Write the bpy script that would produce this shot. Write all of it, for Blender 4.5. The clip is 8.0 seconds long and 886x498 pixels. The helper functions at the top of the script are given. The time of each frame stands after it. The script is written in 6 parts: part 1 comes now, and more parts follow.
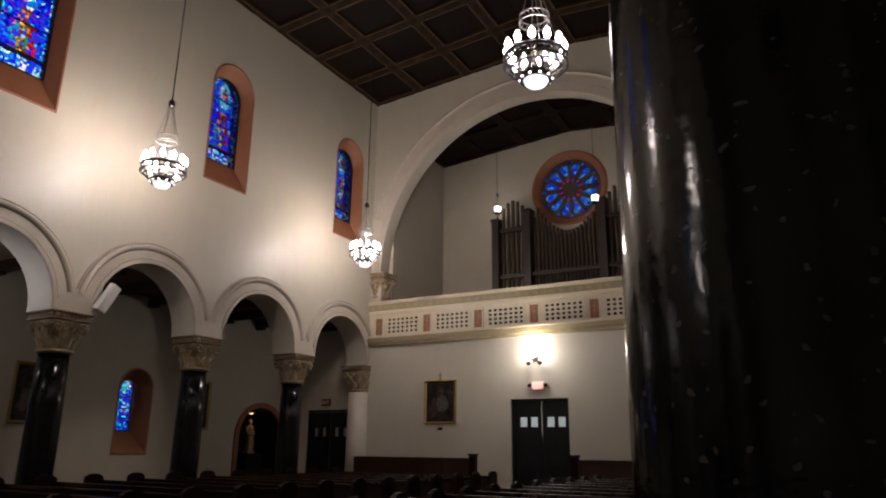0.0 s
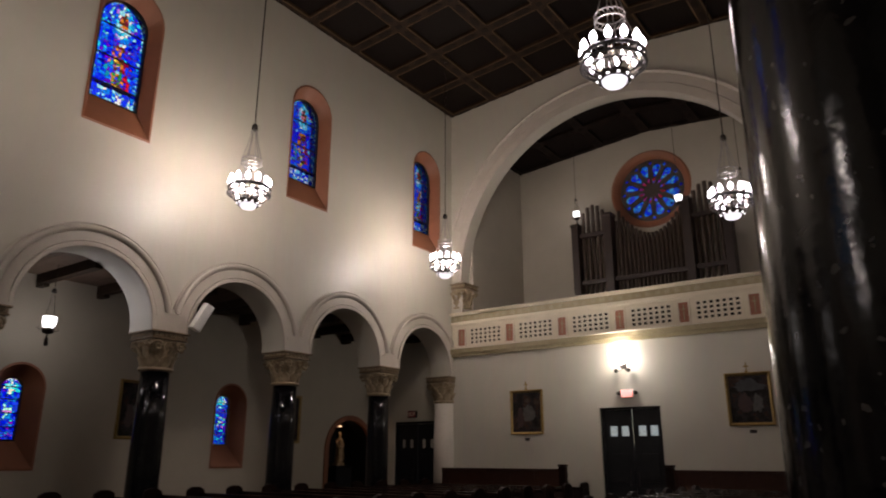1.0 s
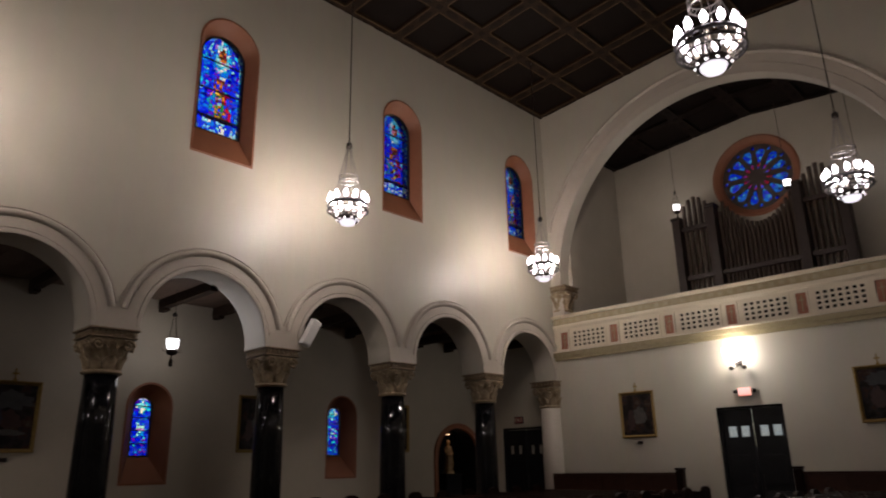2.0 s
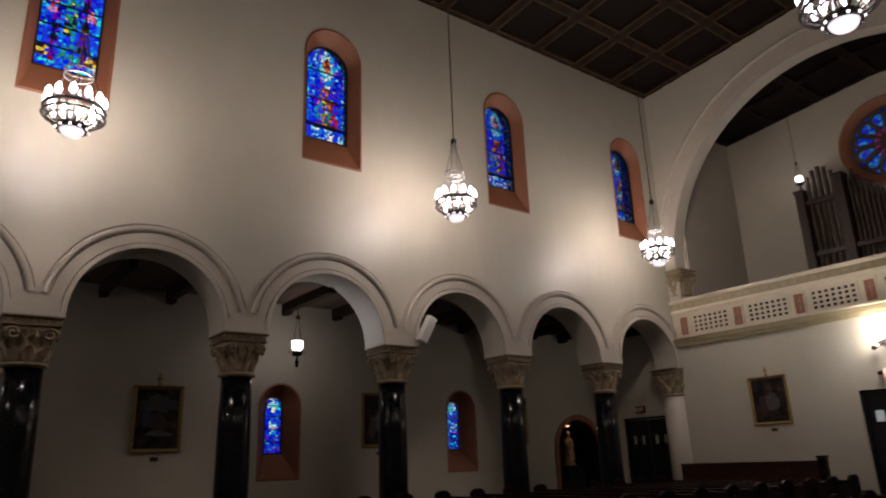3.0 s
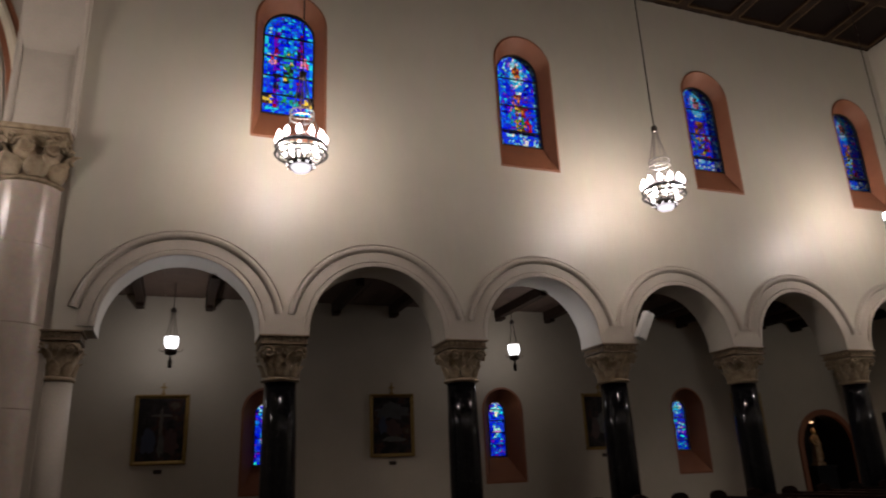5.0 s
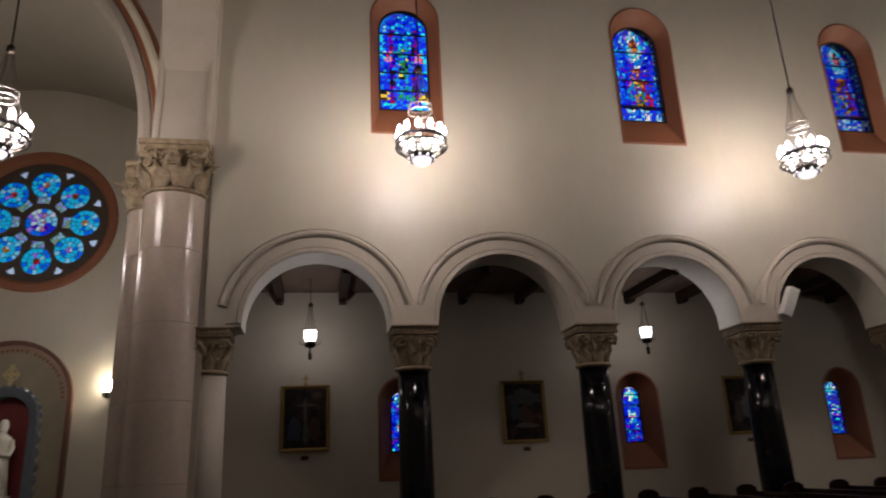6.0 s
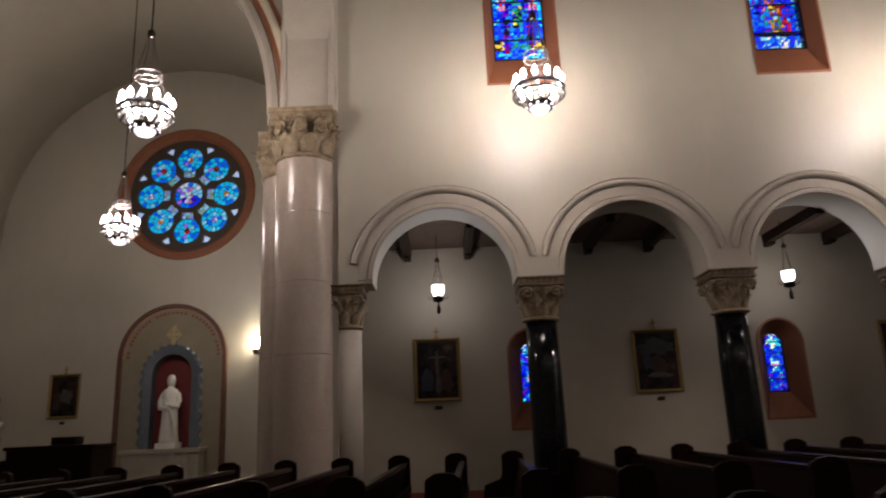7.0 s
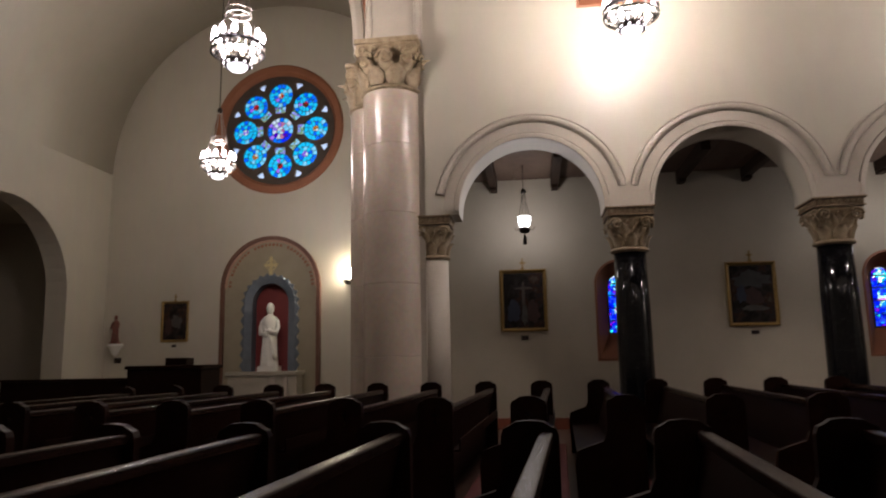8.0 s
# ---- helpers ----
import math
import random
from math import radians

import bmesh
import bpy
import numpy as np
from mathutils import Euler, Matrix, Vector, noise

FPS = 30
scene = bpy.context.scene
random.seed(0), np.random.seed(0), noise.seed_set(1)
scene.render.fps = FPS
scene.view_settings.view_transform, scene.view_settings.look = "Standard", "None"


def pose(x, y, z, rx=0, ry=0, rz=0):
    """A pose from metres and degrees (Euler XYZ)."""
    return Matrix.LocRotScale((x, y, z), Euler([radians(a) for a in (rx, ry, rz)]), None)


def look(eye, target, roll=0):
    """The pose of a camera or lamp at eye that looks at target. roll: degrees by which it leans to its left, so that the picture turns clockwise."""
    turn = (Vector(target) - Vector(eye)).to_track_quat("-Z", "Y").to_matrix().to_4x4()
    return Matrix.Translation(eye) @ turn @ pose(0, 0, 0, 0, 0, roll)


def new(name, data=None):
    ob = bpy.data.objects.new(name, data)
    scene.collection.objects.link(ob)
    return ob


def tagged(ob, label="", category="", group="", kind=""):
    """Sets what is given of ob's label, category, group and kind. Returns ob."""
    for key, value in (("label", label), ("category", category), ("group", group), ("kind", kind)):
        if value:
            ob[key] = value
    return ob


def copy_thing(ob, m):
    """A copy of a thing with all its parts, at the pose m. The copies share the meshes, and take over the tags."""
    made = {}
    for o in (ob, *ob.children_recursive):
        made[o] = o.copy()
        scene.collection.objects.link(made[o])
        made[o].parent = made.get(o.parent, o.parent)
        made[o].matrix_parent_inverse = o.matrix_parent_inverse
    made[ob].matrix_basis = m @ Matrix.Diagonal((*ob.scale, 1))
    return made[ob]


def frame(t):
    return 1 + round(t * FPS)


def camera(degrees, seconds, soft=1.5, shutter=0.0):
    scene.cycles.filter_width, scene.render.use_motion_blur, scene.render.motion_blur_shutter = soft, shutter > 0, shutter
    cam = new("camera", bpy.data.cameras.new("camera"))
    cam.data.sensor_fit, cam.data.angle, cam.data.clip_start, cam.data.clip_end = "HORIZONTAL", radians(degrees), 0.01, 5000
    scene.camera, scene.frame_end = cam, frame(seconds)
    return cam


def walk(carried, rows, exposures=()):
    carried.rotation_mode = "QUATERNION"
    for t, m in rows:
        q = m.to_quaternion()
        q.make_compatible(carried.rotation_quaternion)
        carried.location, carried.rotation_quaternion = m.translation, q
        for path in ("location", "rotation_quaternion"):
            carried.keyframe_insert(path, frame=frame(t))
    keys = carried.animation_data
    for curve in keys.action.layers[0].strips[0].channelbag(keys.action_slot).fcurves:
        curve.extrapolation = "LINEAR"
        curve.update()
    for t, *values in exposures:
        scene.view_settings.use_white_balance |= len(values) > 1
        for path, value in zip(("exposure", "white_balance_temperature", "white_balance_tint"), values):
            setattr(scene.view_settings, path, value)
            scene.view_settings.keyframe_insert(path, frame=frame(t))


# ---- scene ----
cam = camera(64.9, 8.0, soft=1.9, shutter=0.4)
PATH = [
    (0, (-1.366, -0.949, 1.651), (-2.297, 0.734, 2.202), 0.6),
    (0.5, (-1.412, -0.906, 1.67), (-2.433, 0.722, 2.226), 0.5),
    (1, (-1.453, -0.932, 1.669), (-2.567, 0.626, 2.245), 0.1),
    (2.5, (-1.603, -1.031, 1.706), (-3.022, 0.249, 2.296), -1.7),
    (3, (-1.686, -1.105, 1.692), (-3.198, 0.065, 2.276), -2.1),
    (3.5, (-1.731, -1.151, 1.677), (-3.312, -0.075, 2.263), -2.5),
    (4, (-1.756, -1.177, 1.664), (-3.406, -0.215, 2.258), -2.5),
    (4.5, (-1.771, -1.262, 1.662), (-3.486, -0.429, 2.266), -2.5),
    (6, (-1.804, -1.423, 1.653), (-3.679, -1.066, 2.25), -2.6),
    (6.5, (-1.814, -1.422, 1.581), (-3.729, -1.233, 2.128), -2.5),
    (7, (-1.785, -1.427, 1.578), (-3.723, -1.422, 2.069), -2.4),
    (7.5, (-1.764, -1.433, 1.544), (-3.718, -1.564, 1.947), -1.6),
    (8, (-1.757, -1.418, 1.507), (-3.716, -1.668, 1.821), -1.1),
]
walk(cam, [(t, look(eye, target, roll)) for t, eye, target, roll in PATH],
     exposures=[(0.0, -0.69), (1.0, -0.79), (2.5, -1.03), (4.5, -0.99), (6.0, -0.84), (6.5, -0.66), (7.5, -0.27), (8.0, 0.0)])

# ---------- world and large lights ----------
world = bpy.data.worlds.new("sky")
scene.world = world
world.use_nodes = True
wn = world.node_tree.nodes
sky = wn.new("ShaderNodeTexSky")
sky.sky_type, sky.sun_disc = "NISHITA", False
sky.sun_elevation, sky.sun_rotation = radians(30), radians(285)
world.node_tree.links.new(sky.outputs[0], wn["Background"].inputs[0])
wn["Background"].inputs[1].default_value = 0.15

LAMP_WATTS = 325.0


def glow(name, x, y, z, watts, size=0.12, colour=(1.0, 0.865, 0.775)):
    lamp = bpy.data.lights.new(name, "POINT")
    lamp.energy, lamp.shadow_soft_size, lamp.color = watts, size, colour
    ob = new(name, lamp)
    ob.location = (x, y, z)
    return ob


# ---------- plan ----------
XW = -14.02          # face of the arcade wall on the nave
XB = -14.77          # its back in the side aisle
XA = -17.18          # side aisle wall
XE = -14.40          # line of the columns
BY = 17.15           # wall under the organ loft
ZC = 13.08           # nave ceiling
CX = -8.3            # middle of the nave
SPRING, RAD, RING = 4.16, 1.29, 1.75
BAY, COL0 = 3.43, 0.325
XR, XRB = -1.76, -1.01   # the opposite arcade wall
XRE = -1.38
XRA = 1.75
LY, LZ = 21.0, 12.10  # loft back wall and the eaves of its ceiling
NAVE_RISE, LOFT_RISE = 0.48, 0.43  # both ceilings rise gently to a ridge over the middle
TX = -23.5           # transept end wall
TY, TR, TZ = -9.9, 5.75, 8.02
LAMPS = [(-12.2, 0.27, 6.82), (-12.2, 7.42, 6.82), (-12.2, 14.2, 6.82), (-4.3, 6.85, 6.66), (-4.4, 13.2, 6.68), (-4.4, 0.26, 6.66), (-11.9, -6.0, 6.57), (-17.8, -9.1, 6.47)]

for x, y, z in LAMPS:
    glow("chandelier_glow", x, y, z + 0.22, LAMP_WATTS * (1.45 if y < -2 else 1.8 if x < -8 else 0.26), 0.3 if y < -2 else 0.16)
for y in (-1.53, 5.75):
    glow("lantern_glow", -16.0, y, 4.30, 15.0, 0.09, (1.0, 0.90, 0.86))
glow("entrance_glow", -8.42, BY - 0.34, 4.28, 60.0, 0.1, (1.0, 0.9, 0.8))
glow("shrine_glow", XA - 0.3, 16.0, 2.58, 2.0, 0.05, (1.0, 0.6, 0.35))
glow("sconce_glow", TX + 0.24, -7.27, 4.32, 13.0, 0.08, (1.0, 0.85, 0.6))

# ---------- materials ----------


def mat(name, base, rough=0.6, metal=0.0, vary=None, scale=3.0, bump=0.0, bscale=40.0, amount=0.5, spec=0.5, fine=0.0, coat=0.0, island=False, stretch=None):
    """A surface with two scales of colour change and a fine relief."""
    m = bpy.data.materials.new(name)
    m.use_nodes = True
    n, l = m.node_tree.nodes, m.node_tree.links
    b = n["Principled BSDF"]
    b.inputs["Roughness"].default_value, b.inputs["Metallic"].default_value = rough, metal
    b.inputs["Specular IOR Level"].default_value = spec
    b.inputs["Coat Weight"].default_value = coat
    co = n.new("ShaderNodeTexCoord")
    geo = n.new("ShaderNodeNewGeometry")
    big = n.new("ShaderNodeTexNoise")
    big.inputs["Scale"].default_value, big.inputs["Detail"].default_value, big.inputs["Roughness"].default_value = scale, 6, 0.62
    l.new(geo.outputs["Position"], big.inputs["Vector"])
    ramp = n.new("ShaderNodeValToRGB")
    ramp.color_ramp.elements[0].position, ramp.color_ramp.elements[1].position = 0.5 - amount / 2, 0.5 + amount / 2
    ramp.color_ramp.elements[0].color = (*(vary or [c * 0.8 for c in base]), 1)
    ramp.color_ramp.elements[1].color = (*base, 1)
    l.new(big.outputs["Fac"], ramp.inputs["Fac"])
    colour = ramp.outputs["Color"]
    small = n.new("ShaderNodeTexNoise")
    small.inputs["Scale"].default_value, small.inputs["Detail"].default_value = bscale, 4
    if stretch:
        pull = n.new("ShaderNodeVectorMath")
        pull.operation = "MULTIPLY"
        pull.inputs[1].default_value = stretch
        l.new(geo.outputs["Position"], pull.inputs[0])
        l.new(pull.outputs["Vector"], small.inputs["Vector"])
    else:
        l.new(geo.outputs["Position"], small.inputs["Vector"])
    if fine:
        mix = n.new("ShaderNodeMix")
        mix.data_type, mix.blend_type = "RGBA", "MULTIPLY"
        mix.inputs["Factor"].default_value = fine
        l.new(colour, mix.inputs["A"])
        l.new(small.outputs["Color"], mix.inputs["B"])
        colour = mix.outputs["Result"]
    if island:
        hsv = n.new("ShaderNodeHueSaturation")
        info = n.new("ShaderNodeObjectInfo")
        rng = n.new("ShaderNodeMapRange")
        rng.inputs["To Min"].default_value, rng.inputs["To Max"].default_value = 0.75, 1.2
        l.new(info.outputs["Random"], rng.inputs["Value"])
        l.new(rng.outputs["Result"], hsv.inputs["Value"])
        l.new(colour, hsv.inputs["Color"])
        colour = hsv.outputs["Color"]
    l.new(colour, b.inputs["Base Color"])
    if bump:
        bp = n.new("ShaderNodeBump")
        bp.inputs["Strength"].default_value, bp.inputs["Distance"].default_value = bump, 0.02
        l.new(small.outputs["Fac"], bp.inputs["Height"])
        l.new(bp.outputs["Normal"], b.inputs["Normal"])
    return m


def shine(name, colour, strength):
    m = bpy.data.materials.new(name)
    m.use_nodes = True
    b = m.node_tree.nodes["Principled BSDF"]
    b.inputs["Base Color"].default_value = (0.9, 0.9, 0.9, 1)
    b.inputs["Emission Color"].default_value = (*colour, 1)
    b.inputs["Emission Strength"].default_value = strength
    return m


def stained(name, stops, cell=9.0, lead_width=0.05):
    """Leaded glass in many small pieces that lets the daylight outside through."""
    m = bpy.data.materials.new(name)
    m.use_nodes = True
    n, l = m.node_tree.nodes, m.node_tree.links
    n.remove(n["Principled BSDF"])
    out = n["Material Output"]
    co = n.new("ShaderNodeTexCoord")
    vor = n.new("ShaderNodeTexVoronoi")
    vor.inputs["Scale"].default_value = cell
    l.new(co.outputs["Object"], vor.inputs["Vector"])
    sep = n.new("ShaderNodeSeparateColor")
    l.new(vor.outputs["Color"], sep.inputs["Color"])
    ramp = n.new("ShaderNodeValToRGB")
    ramp.color_ramp.interpolation = "CONSTANT"
    while len(ramp.color_ramp.elements) < len(stops):
        ramp.color_ramp.elements.new(0.5)
    for e, (p, c) in zip(ramp.color_ramp.elements, stops):
        e.position, e.color = p, (*c, 1)
    l.new(sep.outputs["Red"], ramp.inputs["Fac"])
    colour = ramp.outputs["Color"]
    edge = n.new("ShaderNodeTexVoronoi")
    edge.feature = "DISTANCE_TO_EDGE"
    edge.inputs["Scale"].default_value = cell
    l.new(co.outputs["Object"], edge.inputs["Vector"])
    lead = n.new("ShaderNodeMath")
    lead.operation = "GREATER_THAN"
    lead.inputs[1].default_value = lead_width
    l.new(edge.outputs["Distance"], lead.inputs[0])
    clear = n.new("ShaderNodeBsdfTransparent")
    dull = n.new("ShaderNodeBsdfTranslucent")
    l.new(colour, clear.inputs["Color"])
    l.new(colour, dull.inputs["Color"])
    m1 = n.new("ShaderNodeMixShader")
    m1.inputs[0].default_value = 0.2
    l.new(clear.outputs[0], m1.inputs[1])
    l.new(dull.outputs[0], m1.inputs[2])
    dark = n.new("ShaderNodeBsdfDiffuse")
    dark.inputs["Color"].default_value = (0.03, 0.03, 0.035, 1)
    m2 = n.new("ShaderNodeMixShader")
    l.new(lead.outputs[0], m2.inputs[0])
    l.new(dark.outputs[0], m2.inputs[1])
    l.new(m1.outputs[0], m2.inputs[2])
    l.new(m2.outputs[0], out.inputs["Surface"])
    return m


def black_marble():
    """Near-black polished stone with sparse pale flecks and faint veins."""
    m = mat("black marble", (0.009, 0.009, 0.011), 0.12, vary=(0.002, 0.002, 0.003), scale=16, bump=0.06, bscale=24, spec=0.36, amount=0.35)
    n, l = m.node_tree.nodes, m.node_tree.links
    b = n["Principled BSDF"]
    old = b.inputs["Base Color"].links[0].from_socket
    geo = [x for x in n if x.type == "NEW_GEOMETRY"][0]
    warp = n.new("ShaderNodeTexNoise")
    warp.inputs["Scale"].default_value = 30
    l.new(geo.outputs["Position"], warp.inputs["Vector"])
    add = n.new("ShaderNodeVectorMath")
    add.operation = "MULTIPLY_ADD"
    add.inputs[1].default_value = (0.05, 0.05, 0.03)
    l.new(warp.outputs["Color"], add.inputs[0])
    l.new(geo.outputs["Position"], add.inputs[2])
    vor = n.new("ShaderNodeTexVoronoi")
    vor.inputs["Scale"].default_value = 62
    l.new(add.outputs["Vector"], vor.inputs["Vector"])
    near = n.new("ShaderNodeMath")
    near.operation = "LESS_THAN"
    near.inputs[1].default_value = 0.30
    l.new(vor.outputs["Distance"], near.inputs[0])
    sep = n.new("ShaderNodeSeparateColor")
    l.new(vor.outputs["Color"], sep.inputs["Color"])
    rare = n.new("ShaderNodeMath")
    rare.operation = "GREATER_THAN"
    rare.inputs[1].default_value = 0.86
    l.new(sep.outputs["Red"], rare.inputs[0])
    both = n.new("ShaderNodeMath")
    both.operation = "MULTIPLY"
    l.new(near.outputs[0], both.inputs[0])
    l.new(rare.outputs[0], both.inputs[1])
    mix = n.new("ShaderNodeMix")
    mix.data_type = "RGBA"
    mix.inputs["B"].default_value = (0.10, 0.095, 0.09, 1)
    l.new(both.outputs[0], mix.inputs["Factor"])
    l.new(old, mix.inputs["A"])
    l.new(mix.outputs["Result"], b.inputs["Base Color"])
    return m


PLASTER = mat("plaster", (0.55, 0.505, 0.425), 0.47, vary=(0.485, 0.445, 0.37), scale=0.7, bump=0.34, bscale=4.0, amount=0.6, spec=0.9, fine=0.12, stretch=(1.0, 1.0, 0.28))
# Darker copy of the plaster; the dimness of aisles and loft is in its colour.
PLASTER_SHADED = mat("shaded plaster", (0.48, 0.43, 0.35), 0.6, vary=(0.41, 0.365, 0.295), scale=0.9, bump=0.12, bscale=25, amount=0.6, fine=0.12)
STONE = mat("cast stone", (0.56, 0.50, 0.43), 0.45, vary=(0.48, 0.425, 0.36), scale=1.6, bump=0.15, bscale=30, fine=0.2)
POLISHED = mat("polished stone", (0.62, 0.52, 0.44), 0.22, vary=(0.52, 0.42, 0.35), scale=1.1, bump=0.03, bscale=12, fine=0.25, spec=0.6)
ABACUS = mat("brown carved stone", (0.30, 0.215, 0.13), 0.6, vary=(0.16, 0.105, 0.06), scale=9, bump=0.5, bscale=45, fine=0.3)
CARVED = mat("carved stone", (0.47, 0.37, 0.24), 0.6, vary=(0.22, 0.15, 0.085), scale=8, bump=0.5, bscale=45, fine=0.3)
TERRA = mat("terracotta paint", (0.30, 0.115, 0.06), 0.55, vary=(0.25, 0.095, 0.048), scale=2.5, bump=0.1, bscale=30, fine=0.15)
MARBLE = black_marble()
WOOD = mat("dark pew wood", (0.020, 0.0058, 0.003), 0.42, spec=0.09, vary=(0.009, 0.0028, 0.0016), scale=6, bump=0.08, bscale=60, fine=0.3, island=True)
RAILW = mat("worn rail wood", (0.030, 0.012, 0.008), 0.27, vary=(0.015, 0.006, 0.004), scale=8, bump=0.05, bscale=60, fine=0.3, spec=0.38)
CEILW = mat("painted ceiling timber", (0.045, 0.025, 0.014), 0.6, vary=(0.026, 0.014, 0.008), scale=4, bump=0.2, bscale=30, fine=0.4, spec=0.15)
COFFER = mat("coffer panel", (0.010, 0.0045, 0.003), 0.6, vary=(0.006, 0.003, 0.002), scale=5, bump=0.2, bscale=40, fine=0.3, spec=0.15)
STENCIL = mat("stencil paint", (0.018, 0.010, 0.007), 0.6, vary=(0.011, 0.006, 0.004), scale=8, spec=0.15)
FILLET = mat("tan fillet paint", (0.11, 0.068, 0.034), 0.6, vary=(0.06, 0.036, 0.018), scale=9, spec=0.15)
PLANK = mat("aisle ceiling board", (0.16, 0.11, 0.085), 0.6, vary=(0.11, 0.075, 0.058), scale=5, bump=0.2, bscale=40, fine=0.4, spec=0.15)
BEAM = mat("aisle beam", (0.045, 0.026, 0.018), 0.6, vary=(0.025, 0.015, 0.01), scale=5, bump=0.3, bscale=30, fine=0.4, spec=0.15)
IRON = mat("dark bronze", (0.06, 0.05, 0.045), 0.35, metal=0.9, scale=20)
PEWTER = mat("dark pewter", (0.16, 0.15, 0.15), 0.35, metal=1.0, vary=(0.07, 0.065, 0.065), scale=15)
STEEL = mat("silvered metal", (0.42, 0.40, 0.40), 0.3, metal=1.0, vary=(0.28, 0.26, 0.26), scale=15)
GILT = mat("gilded frame", (0.36, 0.24, 0.08), 0.4, metal=0.6, vary=(0.22, 0.14, 0.045), scale=14, bump=0.4, bscale=60)
PIPE = mat("organ pipe", (0.075, 0.048, 0.032), 0.5, metal=0.25, vary=(0.04, 0.025, 0.017), scale=6)
ORGAN = mat("organ case wood", (0.035, 0.015, 0.009), 0.5, vary=(0.02, 0.009, 0.006), scale=5, bump=0.1, fine=0.3)
DOORW = mat("dark door", (0.012, 0.012, 0.014), 0.4, vary=(0.008, 0.008, 0.009), scale=5, spec=0.15)
TILE = mat("floor tile", (0.12, 0.062, 0.042), 0.35, vary=(0.085, 0.045, 0.03), scale=3, bump=0.1, bscale=25, fine=0.3)
REDTILE = mat("red tile base", (0.24, 0.07, 0.04), 0.35, vary=(0.17, 0.05, 0.03), scale=5)
WHITE = mat("white marble", (0.78, 0.77, 0.74), 0.4, vary=(0.68, 0.67, 0.64), scale=5, bump=0.1, bscale=30)
PLASTIC = mat("white plastic", (0.75, 0.74, 0.72), 0.4, vary=(0.7, 0.69, 0.67), scale=3)
RED = mat("dark red paint", (0.22, 0.03, 0.03), 0.6, vary=(0.17, 0.02, 0.022), scale=2.5, fine=0.2)
BLUEGREY = mat("blue grey paint", (0.14, 0.165, 0.20), 0.55, vary=(0.10, 0.12, 0.15), scale=6)
OCHRE = mat("dull ochre plaster", (0.36, 0.31, 0.225), 0.55, vary=(0.30, 0.26, 0.185), scale=2, fine=0.2)
BROWNT = mat("brown terracotta", (0.17, 0.075, 0.05), 0.5, vary=(0.12, 0.05, 0.032), scale=3, fine=0.2)
GREY = mat("grey panel stone", (0.46, 0.42, 0.35), 0.5, vary=(0.40, 0.365, 0.30), scale=2, fine=0.2)
MAROON = mat("painted cross panel", (0.36, 0.14, 0.08), 0.6, vary=(0.28, 0.1, 0.06), scale=9)
BAND = mat("painted cornice band", (0.44, 0.37, 0.22), 0.6, vary=(0.34, 0.27, 0.15), scale=9, fine=0.3)
CREAM = mat("cream trim", (0.74, 0.66, 0.52), 0.55, vary=(0.66, 0.58, 0.45), scale=3)
CANVAS = mat("dark oil painting", (0.07, 0.05, 0.04), 0.55, spec=0.15, vary=(0.012, 0.010, 0.010), scale=4.5, amount=0.35)
BULB = shine("lit bulb", (0.97, 0.86, 1.0), 26.0)
SMALLBULB = shine("dim lit bulb", (0.98, 0.90, 0.96), 5.5)
BOWL = shine("lit glass bowl", (0.97, 0.90, 1.0), 2.2)
SHADE = shine("lit lantern glass", (1.0, 0.95, 0.98), 8.0)
EXITRED = shine("exit sign face", (1.0, 0.12, 0.08), 1.8)
LETTER = shine("exit sign letter", (1.0, 0.55, 0.5), 1.5)

BLUES = [(0.0, (0.0, 0.01, 0.8)), (0.25, (0.01, 0.03, 1.0)), (0.5, (0.03, 0.16, 1.0)), (0.64, (0.0, 0.0, 0.35)), (0.74, (0.12, 0.5, 1.0)), (0.88, (0.22, 0.03, 0.85)), (0.96, (0.85, 0.9, 1.0))]
GLASS_BLUE = stained("stained glass deep blue", BLUES, 21.0)


def antique(name, colour):
    """One colour of hand-made glass, streaky, that lets the daylight outside through."""
    m = bpy.data.materials.new(name)
    m.use_nodes = True
    n, l = m.node_tree.nodes, m.node_tree.links
    n.remove(n["Principled BSDF"])
    co = n.new("ShaderNodeTexCoord")
    noise = n.new("ShaderNodeTexNoise")
    noise.inputs["Scale"].default_value, noise.inputs["Detail"].default_value = 26.0, 3
    l.new(co.outputs["Object"], noise.inputs["Vector"])
    ramp = n.new("ShaderNodeValToRGB")
    ramp.color_ramp.elements[0].position, ramp.color_ramp.elements[1].position = 0.3, 0.65
    ramp.color_ramp.elements[0].color = (*[c * 0.75 for c in colour], 1)
    ramp.color_ramp.elements[1].color = (*colour, 1)
    l.new(noise.outputs["Fac"], ramp.inputs["Fac"])
    clear, dull, mix = n.new("ShaderNodeBsdfTransparent"), n.new("ShaderNodeBsdfTranslucent"), n.new("ShaderNodeMixShader")
    mix.inputs[0].default_value = 0.05
    l.new(ramp.outputs["Color"], clear.inputs["Color"])
    l.new(ramp.outputs["Color"], dull.inputs["Color"])
    l.new(clear.outputs[0], mix.inputs[1])
    l.new(dull.outputs[0], mix.inputs[2])
    l.new(mix.outputs[0], n["Material Output"].inputs["Surface"])
    return m


